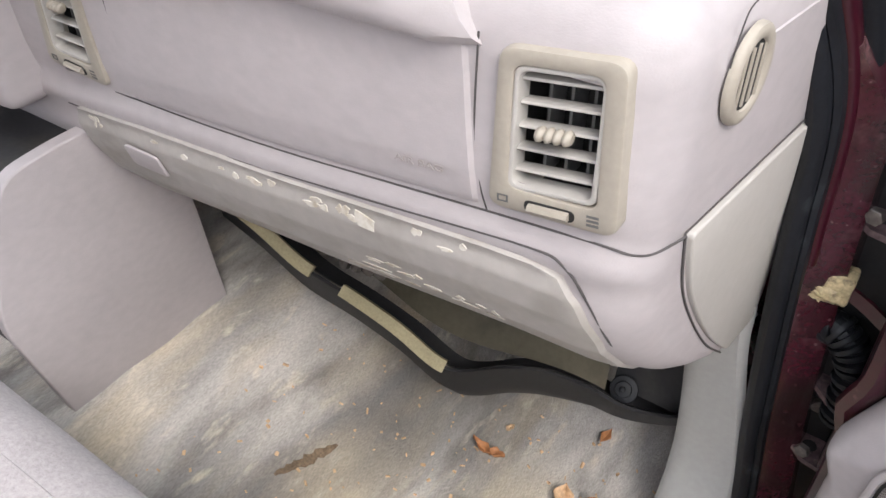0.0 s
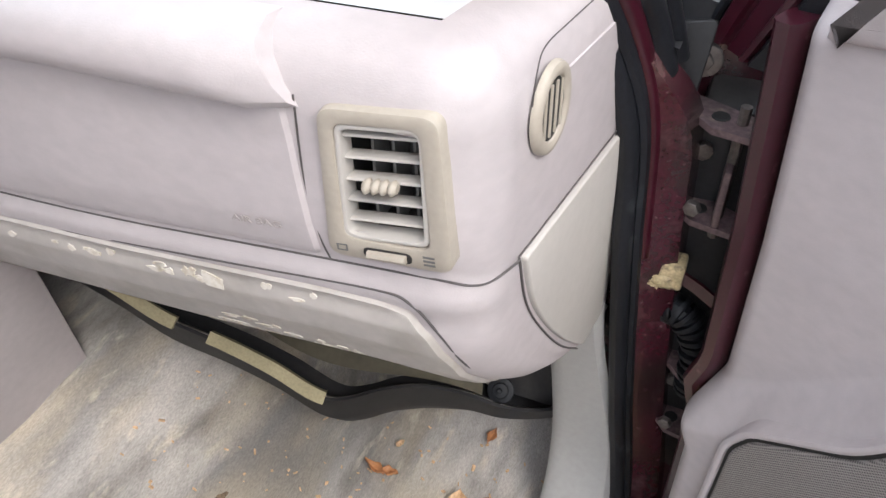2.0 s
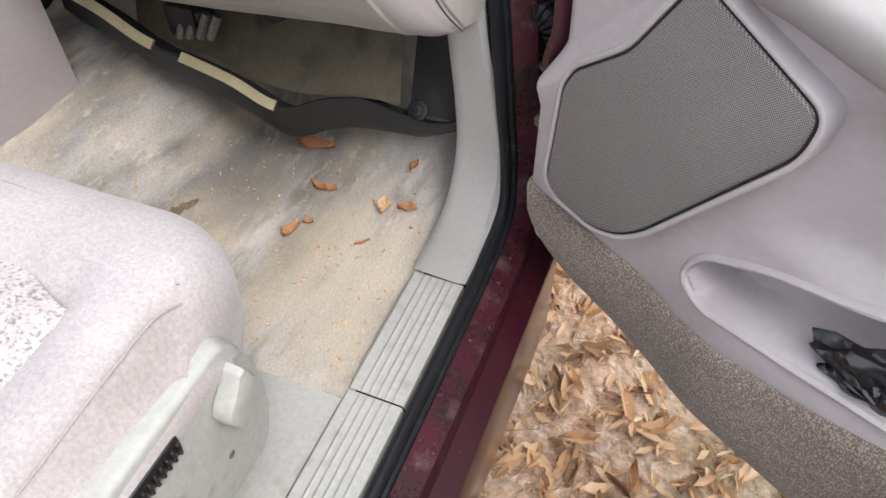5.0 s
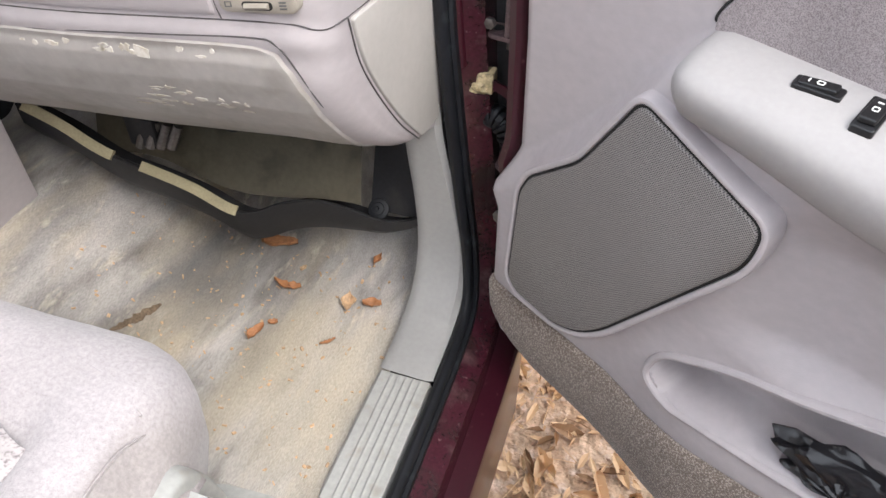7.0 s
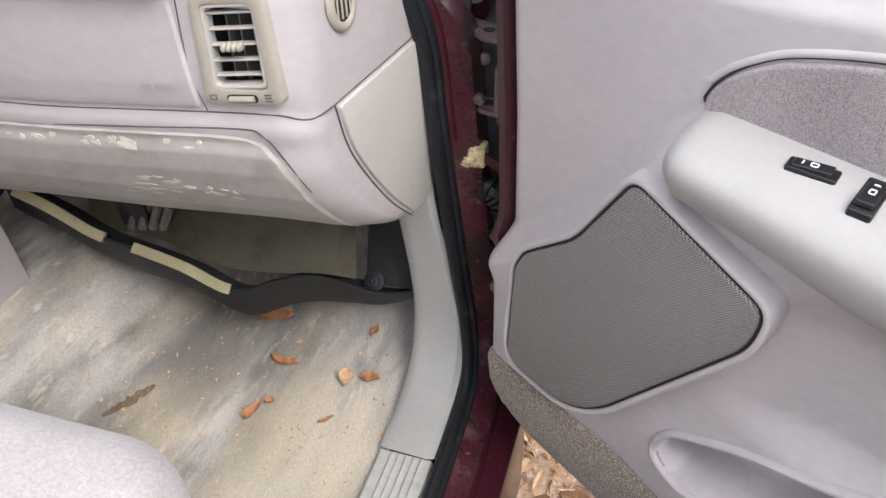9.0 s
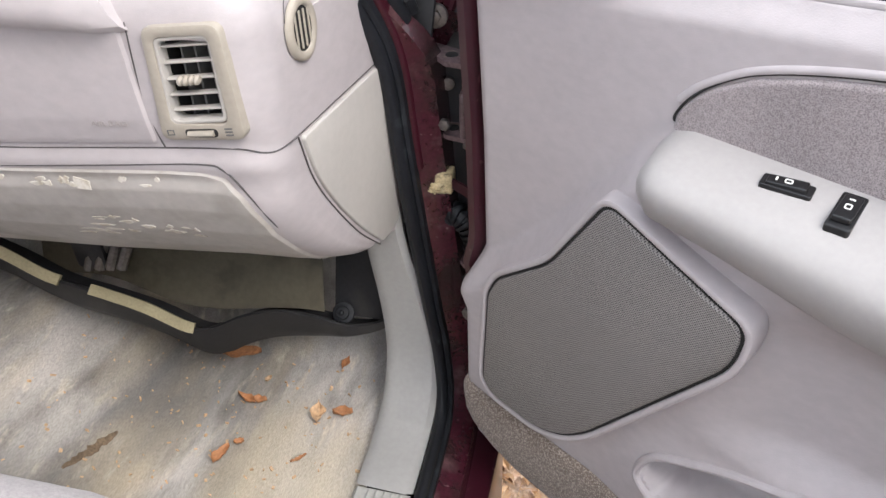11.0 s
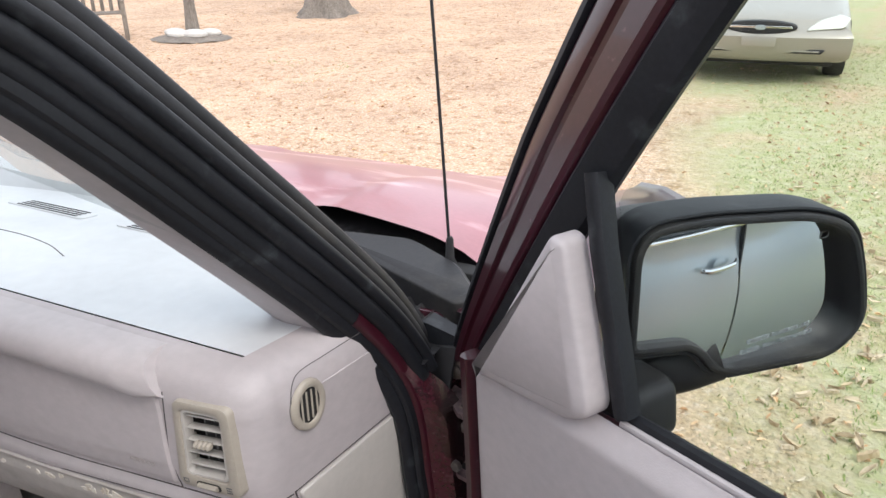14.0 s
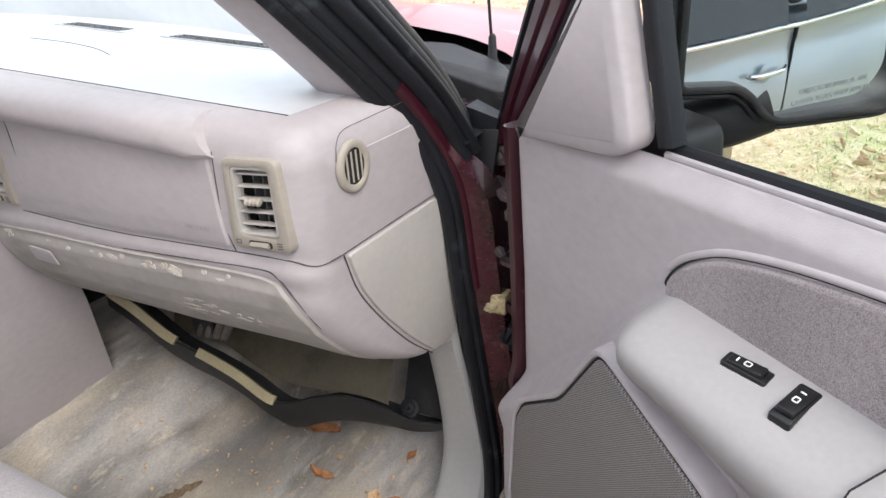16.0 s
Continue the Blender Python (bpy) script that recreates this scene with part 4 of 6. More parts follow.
def flap():
    rings = []
    for i, p in enumerate(LIP):
        t = i / (len(LIP) - 1)
        hgt = 0.068 - 0.038 * smooth((t - 0.65) / 0.3)
        rings.append([p + Vector((0, -0.002, 0)), p + Vector((0, 0.003, 0.001)), p + Vector((0, 0.006, -hgt * 0.6)), p + Vector((0, 0.03, -hgt * 1.15)), p + Vector((0, 0.025, -hgt * 1.2)), p + Vector((0, -0.001, -hgt * 0.6))])
    return loft(rings)


part("flap", flap(), BLACK_PLASTIC, tray)
part("flap_floor", grid(len(LIP), 6, lambda a, b: (LIP[round(a * (len(LIP) - 1))] + Vector((0, 0.006 + 0.045 * b, -0.03 * smooth(b * 2))))), BLACK_PLASTIC, tray)
fa, fb = [p + Vector((0, 0.0, 0.003)) for p in LIP if -0.49 < p.x < -0.31], [p + Vector((0, 0.0, 0.003)) for p in LIP if -0.69 < p.x < -0.52]
for q in (fa, fb):
    part("foam_strip", sweep(q, [(-0.009, -0.006), (0.009, -0.006), (0.009, 0.006), (-0.009, 0.006)], (0, 0.7, 0.7)), FOAM, tray, "yellowed foam strip")
part("push_clip", join(disc((-0.10, 0.712, 0.676), (0.1, -0.75, 0.65), 0.020, 0.004), disc((-0.10, 0.709, 0.679), (0.1, -0.75, 0.65), 0.012, 0.005), disc((-0.10, 0.705, 0.683), (0.1, -0.75, 0.65), 0.004, 0.006)), RUBBER, tray, "round push clip")
hvac = thing("heater_case", "dusty tan heater case, coloured darker for the shade under the dash", "heater case")
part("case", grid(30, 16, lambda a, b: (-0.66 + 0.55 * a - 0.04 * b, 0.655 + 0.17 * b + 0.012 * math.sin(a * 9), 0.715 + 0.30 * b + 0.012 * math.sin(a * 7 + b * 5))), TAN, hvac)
part("side_case", grid(10, 10, lambda a, b: (-0.12 + 0.14 * a, 0.72 + 0.12 * b, 0.665 + 0.35 * b)), BLACK_PLASTIC, hvac)
part("actuator", box(-0.52, 0.60, 0.80, -0.46, 0.66, 0.86, 0.006), BLACK_PLASTIC, hvac)
for k in range(4):
    part("hose_end", tube([(-0.50 + 0.022 * k, 0.60, 0.80 + 0.004 * k), (-0.485 + 0.022 * k, 0.615, 0.85)], 0.0085), METAL, hvac, "grey connector stub")
part("drain_boss", disc((-0.33, 0.66, 0.86), (0.1, -0.9, 0.3), 0.022, 0.02), DARK_HOLE, hvac)
part("wiring", tube(spline([(-0.68, 0.62, 0.90), (-0.5, 0.62, 0.88), (-0.35, 0.63, 0.89), (-0.2, 0.65, 0.88)]), 0.012), BLACK_PLASTIC, hvac)

# ---- seat ----
seat = thing("passenger_seat", "pale grey velour truck seat with worn stained edge", "seat")


def cushion():
    """Cushion top and rolled edges: x from the console to the door, y from back to front."""
    rings = []
    n = 36
    for i in range(n):
        t = i / (n - 1)
        x = -0.78 + 0.715 * t
        ex = smooth(min(t, 1 - t) / 0.10)
        ring = []
        corner_in = 0.12 * (1 - math.sqrt(max(0, 1 - (1 - min(1, (1 - t) / 0.17)) ** 2)))
        top = 0.885 - 0.06 * (1 - ex) ** 2 - 0.004
        for k in range(40):
            s = k / 39
            yf = 0.178 - corner_in
            if s < 0.55:
                y = -0.75 + (yf - 0.06 + 0.75) * s / 0.55
                dip = 0.03 * smooth((yf - 0.13 - y) / 0.04) * smooth((x + 0.71) / 0.05) * smooth((-0.17 - x) / 0.04)
                z = top + 0.02 * smooth((y + 0.3) / 0.4) - dip
            elif s < 0.85:
                a = (s - 0.55) / 0.3 * math.pi / 2 * 1.25
                y = yf - 0.06 + 0.075 * math.sin(a)
                z = top + 0.02 - 0.075 * (1 - math.cos(a))
            else:
                q = (s - 0.85) / 0.15
                y = yf - 0.06 + 0.075 * math.sin(1.25 * math.pi / 2) - 0.06 * q
                z = top + 0.02 - 0.075 * (1 - math.cos(1.25 * math.pi / 2)) - 0.12 * q
            z += 0.005 * noise.noise((x * 9, y * 9, 0)) + 0.0018 * noise.noise((x * 30, y * 16, 4))
            ring.append((x, y, z))
        rings.append(ring)
    # side that rolls down on the door side
    last = rings[-1]
    for d, dz in ((0.010, 0.003), (0.019, 0.012), (0.023, 0.026), (0.022, 0.040), (0.008, 0.052)):
        rings.append([(x + d, y, max(z - dz, 0.80 - 0.1 * dz)) for x, y, z in last])
    return loft(rings, closed=False)


cush = cushion()
part("cushion", cush, SEAT_CLOTH, seat, "pale velour cushion", angle=60)


def on_cushion(x, y):
    """Height of the cushion's top at x, y."""
    return max((z for px, py, z in cush[0] if abs(px - x) < 0.013 and abs(py - y) < 0.013), default=0.88)


for line in ([(-0.092, 0.085), (-0.096, 0.03), (-0.10, -0.05), (-0.10, -0.2), (-0.10, -0.5)], [(-0.60, 0.125), (-0.45, 0.128), (-0.3, 0.125), (-0.17, 0.105), (-0.10, 0.075)]):
    part("stitched_seam", tube(spline([(x, y, on_cushion(x, y) - 0.0012) for x, y in line], 6), 0.0016, 6), SEAT_CLOTH, seat)
part("insert", grid(30, 40, lambda a, b: (-0.69 + 0.505 * a, -0.72 + 0.755 * b - 0.03 * smooth((a - 0.8) / 0.2), 0.878 + 0.014 * math.sin(a * math.pi) ** 0.5 * math.sin(min(1, (1 - b) * 5) * math.pi / 2) - 0.012 * (1 - smooth(min(a, 1 - a, 1 - b) / 0.06)) + 0.02 * smooth((-0.72 + 0.755 * b + 0.3) / 0.4))), SEAT_INSERT, seat, "patterned velour seat insert")
part("side_shield", slab(rounded([(-0.72, 0.58), (0.075, 0.58), (0.100, 0.64), (0.104, 0.70), (0.088, 0.78), (0.062, 0.835), (-0.72, 0.85)], [0.01, 0.02, 0.03, 0.04, 0.03, 0.02, 0.01]), 0, 0.028, 0.012, lambda a, b, h: Vector((-0.076 + h, a, b))), SCUFF_PLATE, seat, "grey plastic seat side shield")
lv = part("recline_lever", loft([[(-0.050 + w, 0.036 + r * math.cos(q) * 0.026 * (1 + 0.18 * math.cos(4 * q)) + 0.010 * math.sin(q), 0.762 + r * math.sin(q) * 0.042 * (1 + 0.12 * math.cos(4 * q))) for q in [j * math.pi / 9 for j in range(18)]] for w, r in ((0.0, 0.8), (0.004, 1.0), (0.022, 1.0), (0.028, 0.92), (0.03, 0.75))]), SCUFF_PLATE, seat, "grey recliner knob")
sw = part("seat_switch", box(-0.06, -0.135, 0.778, -0.040, -0.045, 0.812, 0.006), GLOSS_BLACK, seat, "black power seat switch")
for k in range(9):
    part("ridge", box(-0.041, -0.131 + 0.0095 * k, 0.784, -0.036, -0.1265 + 0.0095 * k, 0.804, 0.001, 1), GLOSS_BLACK, sw)
part("seat_base", box(-0.74, -0.7, 0.50, -0.09, 0.03, 0.82, 0.02), BLACK_PLASTIC, seat)
part("backrest", box(-0.78, -0.95, 0.85, -0.04, -0.72, 1.45, 0.06, 4), SEAT_CLOTH, seat)
part("seat_bolt", disc((-0.050, 0.01, 0.66), (1, 0, 0), 0.006, 0.003), METAL, seat)

# ---- passenger door, open about sixty degrees ----
DU, DN = Vector((0.860129, -0.510077, 0)), Vector((-0.510077, -0.860129, 0))


def dp(u, z, w):
    """A point of the door: u from the hinge side, z up, w out of its inner face."""
    return DU * u + DN * (w - 0.63) + Vector((0, 0, z))


door = thing("passenger_door", "open maroon truck door with grey trim panel", "door")


def belt(u):
    return 1.338 + 0.075 * u


def swell(u):
    """Upper edge of the door's lower swelling."""
    return lerp([(-0.21, 0.90), (-0.13, 0.965), (-0.05, 1.05), (0.0, 1.12), (0.05, 1.19), (0.09, 1.225), (0.2, 1.215), (1.0, 1.20)], u)


def in_pocket(u, z):
    """One inside the map pocket's mouth, zero outside."""
    low = lerp([(0.138, 0.765), (0.175, 0.742), (0.42, 0.778), (0.80, 0.80)], u)
    high = lerp([(0.138, 0.77), (0.155, 0.797), (0.18, 0.813), (0.235, 0.838), (0.40, 0.886), (0.80, 0.95)], u)
    return smooth(min(z - low, high - z, u - 0.138, 0.80 - u) / 0.008)


def panel_w(u, z, whole=True):
    return smooth_w(u, z) - (0.075 * in_pocket(u, z) if whole else 0)


def smooth_w(u, z):
    w = 0.002 - 0.02 * smooth((z - belt(u) + 0.03) / 0.035)
    w += 0.045 * smooth((swell(u) - z) / 0.06)
    w += 0.03 * smooth((u - 0.05) / 0.2) * smooth((swell(u) - z) / 0.06) * smooth((0.86 - z) / 0.15)
    # hollow between armrest and pocket
    w -= 0.035 * smooth((u - 0.18) / 0.14) * smooth((1.12 - z) / 0.08) * smooth((z - 0.86) / 0.06)
    # lower edge tucks under
    w -= 0.012 * smooth((0.60 - z) / 0.08)
    # front edge rolls back
    w -= 0.03 * (1 - math.sqrt(max(0, 1 - (1 - min(1, (u - front_u(z)) / 0.022)) ** 2)))
    return w


def front_u(z):
    return lerp([(0.53, -0.10), (0.58, -0.155), (0.64, -0.178), (0.84, -0.180), (0.875, -0.198), (0.90, -0.192), (0.93, -0.184), (1.10, -0.190), (1.34, -0.208)], z)


def trim_panel():
    def f(a, b):
        z = 0.535 + b * 0.88
        u0 = front_u(z)
        u = u0 + (0.93 - u0) * a ** 1.6
        z = min(z, belt(u))
        lowz = lerp([(-0.2, 0.60), (-0.1, 0.585), (0.0, 0.545), (0.1, 0.53), (1, 0.53)], u)
        z = max(z, lowz)
        return dp(u, z, panel_w(u, z))
    return grid(170, 190, f)


part("trim_panel", trim_panel(), VINYL, door, "grey moulded vinyl door trim", angle=70)
# steel shell
SHELL = rounded([(-0.215, 0.62), (-0.10, 0.48), (0.93, 0.46), (0.95, 1.40), (0.10, 1.345), (-0.24, 1.30), (-0.228, 0.95)], [0.03, 0.03, 0.02, 0.01, 0.005, 0.01, 0.02])
part("door_shell", slab(SHELL, -0.125, -0.028, 0.012, lambda a, b, h: dp(a, min(b, belt(a) - 0.002 - 0.065 * smooth((-0.03 - h) / 0.02)), h)), PAINT, door, "glossy maroon door shell")
part("door_edge", sweep([dp(front_u(z) - 0.014, z, -0.020) for z in [0.60 + 0.02 * i for i in range(36)]], oval(0.013, 0.022, 10, 0.7), DU), PAINT, door, "maroon painted door edge")


# speaker grille
SPK = rounded([(-0.124, 0.742), (-0.124, 0.905), (-0.108, 0.940), (-0.025, 1.012), (0.050, 1.138), (0.224, 1.074), (0.221, 1.020), (0.068, 0.785), (0.03, 0.745), (-0.02, 0.722), (-0.10, 0.722)], [0.02, 0.012, 0.012, 0.02, 0.02, 0.02, 0.03, 0.02, 0.03, 0.02, 0.015], 5)


def spk_w(u, z):
    return 0.050 + 0.022 * smooth((u + 0.12) / 0.34) + 0.010 * smooth((0.9 - z) / 0.2)


part("speaker_recess", slab(SPK, -0.015, 0.0018, 0.0006, lambda a, b, h: dp(a, b, spk_w(a, b) + h)), DARK_HOLE, door)
part("speaker_rim", frame_ring(shrunk(ccw(list(SPK)), -0.009), ccw(list(SPK)), -0.03, 0.005, 0.004, lambda a, b, h: dp(a, b, spk_w(a, b) + h)), VINYL, door)
gr = part("speaker_grille", slab(shrunk(ccw(list(SPK)), 0.0035), 0.0, 0.006, 0.005, lambda a, b, h: dp(a, b, spk_w(a, b) + h)), GRILLE, door, "woven grey speaker grille", angle=80)
uvl = gr.data.uv_layers.new(name="UVMap")
for lp in gr.data.loops:
    co = gr.data.vertices[lp.vertex_index].co
    uvl.data[lp.index].uv = (co.dot(DU), co.z)


# armrest
def armrest():
    rings = []
    for i in range(50):
        t = i / 49
        u = 0.066 + 0.86 * t
        g = math.sqrt(max(0.0, 1 - (1 - min(1, (u - 0.066) / 0.045)) ** 2))
        wide = 0.088 * g + 0.004
        z1 = 1.214 - 0.012 * t
        sag = 0.03 * smooth((u - 0.1) / 0.25)
        sec = [(-0.02, z1), (0.0, z1 + 0.004 * g), (wide * 0.35, z1 - 0.003), (wide * 0.75, z1 - 0.012 - sag * 0.3), (wide * 0.95, z1 - 0.02 - sag * 0.5), (wide * 1.0, z1 - 0.032 - sag * 0.6), (wide * 0.97, z1 - 0.045 - sag * 0.8), (wide * 0.88, z1 - 0.06 - sag), (wide * 0.7, z1 - 0.075 - sag), (-0.02, z1 - 0.085 - sag)]
        zc = z1 - 0.035
        rings.append([dp(u, zc + (z - zc) * (0.35 + 0.65 * g), w) for w, z in sec])
    return loft(rings)


part("armrest", armrest(), ARM_GREY, door, "smooth grey armrest", angle=60)
part("armrest_seam", sweep([dp(0.352, 1.219, 0.0), dp(0.345, 1.212, 0.03), dp(0.335, 1.196, 0.07), dp(0.335, 1.172, 0.0875), dp(0.338, 1.155, 0.085)], oval(0.0009, 0.0014, 6), DU), DARK_HOLE, door)
part("pull_cup", slab(rounded([(0.40, 0.012), (0.62, 0.012), (0.62, 0.06), (0.40, 0.06)], 0.02), -0.002, 0.006, 0.003, lambda a, b, h: dp(a, 1.205 - 0.35 * b + h, b)), BLACK_PLASTIC, door)
def cloth_patch():
    low = [(0.077, 1.214), (0.90, 1.204)]
    high = [(0.077, 1.218), (0.083, 1.233), (0.094, 1.248), (0.112, 1.264), (0.145, 1.283), (0.20, 1.299), (0.27, 1.3115), (0.39, 1.3275), (0.90, 1.385)]

    def f(a, b):
        u = 0.077 + 0.823 * a ** 1.4
        z0, z1 = lerp(low, u) - 0.004, lerp(high, u)
        z = z0 + (z1 - z0) * b
        e = min(max(min((z1 - z) / 0.006, (u - 0.077) / 0.006), 0), 1)
        return dp(u, z, -0.004 + 0.012 * math.sqrt(max(0, 1 - (1 - e) ** 2)))
    return grid(90, 34, f)


part("cloth_insert", cloth_patch(), DOOR_CLOTH, door, "grey-mauve cloth door insert")

part("cloth_joint", sweep(spline([dp(u, z + 0.001, 0.0035) for u, z in [(0.40, 1.3285), (0.27, 1.3125), (0.20, 1.300), (0.145, 1.284), (0.112, 1.265), (0.094, 1.249), (0.082, 1.233), (0.077, 1.217), (0.095, 1.219), (0.20, 1.2175), (0.345, 1.2155), (0.60, 1.212)]], 5), oval(0.0013, 0.0016, 6), DN), DARK_HOLE, door)
part("vinyl_roll", sweep(spline([dp(u, z + 0.004, 0.0015) for u, z in [(0.90, 1.385), (0.60, 1.3515), (0.39, 1.3275), (0.27, 1.3125), (0.20, 1.300), (0.145, 1.284), (0.112, 1.266), (0.092, 1.251), (0.078, 1.235)]], 5), oval(0.004, 0.0045, 10), DN), VINYL, door)

# switches on the armrest
def arm_top(u, w):
    return 1.214 - 0.012 * (u - 0.066) / 0.86 + 0.001 - 0.15 * max(0, w) - 0.35 * max(0, w - 0.05)


def switch(cu, cw, ang, lu, lw, label):
    c, s = math.cos(ang), math.sin(ang)

    def put(a, b, h):
        u, w = cu + a * c - b * s, cw + a * s + b * c
        return dp(u, arm_top(u, w) + h, w)
    p = part("switch", slab(rounded([(-lu, -lw), (lu, -lw), (lu, lw), (-lu, lw)], 0.003), -0.004, 0.003, 0.0015, put), GLOSS_BLACK, door, label)
    part("rocker", slab(rounded([(-lu * 0.8, -lw * 0.75), (lu * 0.75, -lw * 0.75), (lu * 0.75, lw * 0.75), (-lu * 0.8, lw * 0.75)], 0.002), 0.002, 0.0062, 0.002, lambda a, b, h: put(a, b, h + 0.0015 * a / lu)), GLOSS_BLACK, p)
    part("symbol", frame_ring(rounded([(-0.003, -0.003), (0.004, -0.003), (0.004, 0.003), (-0.003, 0.003)], 0.002), rounded([(-0.0018, -0.0018), (0.0028, -0.0018), (0.0028, 0.0018), (-0.0018, 0.0018)], 0.001), 0.0062, 0.0068, 0.0001, put), WHITE_INK, p)
    part("symbol", slab([(-0.0105, -0.0025), (-0.009, -0.0025), (-0.009, 0.0025), (-0.0105, 0.0025)], 0.0058, 0.0066, 0.0001, put), WHITE_INK, p)
    return p


switch(0.207, 0.0335, -0.13, 0.0225, 0.0085, "black window switch with white symbol")
switch(0.2595, 0.036, 1.5, 0.0225, 0.0105, "black door lock switch with white symbol")

# inside handle
HB = rounded([(0.334, 1.258), (0.388, 1.259), (0.399, 1.270), (0.393, 1.304), (0.334, 1.299), (0.323, 1.291)], [0.012, 0.012, 0.012, 0.008, 0.008, 0.008])
hd = part("inside_handle", frame_ring(HB, [((a - 0.361) * 0.86 + 0.361, (b - 1.280) * 0.8 + 1.280) for a, b in HB], 0.0, 0.019, 0.003, lambda a, b, h: dp(a, b, h)), GLOSS_BLACK, door, "black inside door handle in its bezel")
part("recess", slab([((a - 0.361) * 0.9 + 0.361, (b - 1.280) * 0.9 + 1.280) for a, b in HB], 0.004, 0.0135, 0.0005, lambda a, b, h: dp(a, b, h)), DARK_HOLE, hd)
part("lever", slab(rounded([(0.345, 1.268), (0.360, 1.270), (0.358, 1.293), (0.341, 1.290)], 0.004), 0.008, 0.022, 0.004, lambda a, b, h: dp(a, b, h)), GLOSS_BLACK, hd)
part("lock_mark", slab([(0.377, 1.272), (0.3825, 1.273), (0.381, 1.293), (0.3755, 1.292)], 0.0135, 0.0165, 0.0005, lambda a, b, h: dp(a, b, h)), RED, hd, "red lock marker")

# lower carpet strip and map pocket
def strip_w(u, z):
    return panel_w(u, z) + 0.004


def carpet_strip():
    def f(a, b):
        u = -0.172 + 1.10 * a
        top = lerp([(-0.172, 0.70), (-0.12, 0.692), (0.0, 0.688), (0.15, 0.682), (0.33, 0.715), (0.45, 0.748), (1, 0.80)], u)
        low = lerp([(-0.172, 0.66), (-0.15, 0.615), (-0.11, 0.585), (-0.06, 0.557), (0.07, 0.53), (1, 0.53)], u)
        z = low + (top - low) * b
        h = 0.001 + 0.011 * math.sqrt(max(0, 1 - abs(2 * b - 1) ** 3))
        return dp(u, z, panel_w(u, z) + h)
    return grid(90, 22, f)


part("carpet_strip", carpet_strip(), DOOR_CARPET, door, "speckled brown-grey carpet strip")
POCKET = rounded([(0.138, 0.752), (0.175, 0.740), (0.42, 0.776), (0.80, 0.80), (0.80, 0.95), (0.40, 0.886), (0.235, 0.838), (0.152, 0.796)], [0.03, 0.03, 0.1, 0.03, 0.03, 0.1, 0.05, 0.03], 6)


def pocket_put(a, b, h):
    return dp(a, b, panel_w(a, b, False) + 0.001 + h)


part("pocket_rim", frame_ring(shrunk(ccw(list(POCKET)), -0.010), ccw(list(POCKET)), -0.01, 0.006, 0.005, pocket_put), VINYL, door, "moulded rim of the map pocket")
bag = thing("plastic_bag", "crumpled black plastic bag in the map pocket", "bag")


def crumple():
    def f(a, b):
        th, ph = 2 * math.pi * a, math.pi * (b - 0.5)
        r = 1 + 0.28 * noise.noise((math.cos(th) * 2.2, math.sin(th) * 2.2, ph * 2)) + 0.12 * abs(math.sin(5 * th + 3 * ph))
        return dp(0.405 + 0.085 * r * math.cos(th) * math.cos(ph), 0.80 + 0.032 * r * math.sin(th) * math.cos(ph) + 0.012 * math.cos(th), panel_w(0.40, 0.80, False) - 0.012 + 0.022 * r * math.sin(ph))
    return grid(48, 24, f, wrap=True)


part("film", crumple(), BAG, bag, angle=25)
# sail panel
SAIL = rounded([(-0.186, 1.301), (-0.01, 1.330), (0.022, 1.352), (-0.032, 1.528), (-0.052, 1.530)], [0.012, 0.02, 0.02, 0.012, 0.01])
part("sail_panel", slab(SAIL, -0.02, 0.012, 0.010, lambda a, b, h: dp(a, b, h), 0.004), VINYL, door, "grey triangular sail panel")
# window frame: leans back along the pillar
FR = [(-0.255, 1.24), (-0.215, 1.32), (-0.13, 1.47), (-0.04, 1.62), (0.05, 1.76), (0.12, 1.86)]
FRP = [Vector((p[0], p[1], 0)) for p in spline([(a, b, 0) for a, b in FR], 6)]


def frame_width(z):
    return lerp([(1.24, 0.066), (1.416, 0.092), (1.6, 0.118), (1.86, 0.135)], z)


def frame_band(section):
    """A band along the leaning front of the window frame; section gives (share of the width, shift, depth)."""
    return loft([[dp(p.x - s * frame_width(p.y) + d, p.y, w) for s, d, w in section] for p in FRP])


part("window_frame", frame_band([(0.86, 0.0, -0.062), (0.86, 0.0, -0.050), (0.80, 0.0, -0.044), (0.62, 0.0, -0.042), (0.58, 0.0, -0.047), (0.52, 0.0, -0.047), (0.48, 0.0, -0.041), (0.22, 0.0, -0.036), (0.18, 0.0, -0.030), (0.10, 0.0, -0.030), (0.05, 0.0, -0.036), (0.05, 0.0, -0.09), (0.5, 0.0, -0.10)]), PAINT, door, "maroon door window frame")
part("frame_rubber", frame_band([(0.87, 0.0, -0.050), (0.90, 0.0, -0.044), (0.97, 0.0, -0.046), (1.0, 0.0, -0.055), (0.97, 0.0, -0.075), (0.87, 0.0, -0.075)]), RUBBER, door, "black rubber seal along the window frame")
part("frame_rubber", frame_band([(0.06, 0.0, -0.034), (0.0, 0.0, -0.028), (-0.12, 0.006, -0.030), (0.0, 0.040, -0.036), (0.0, 0.046, -0.046), (0.0, 0.040, -0.06), (0.06, 0.0, -0.06)]), RUBBER, door, "black window channel")
part("quarter_post", sweep([dp(0.038, 1.352, -0.026), dp(-0.012, 1.52, -0.026), dp(-0.035, 1.59, -0.034)], oval(0.011, 0.014, 10, 0.6), DU), RUBBER, door, "black rubber post beside the sail panel")
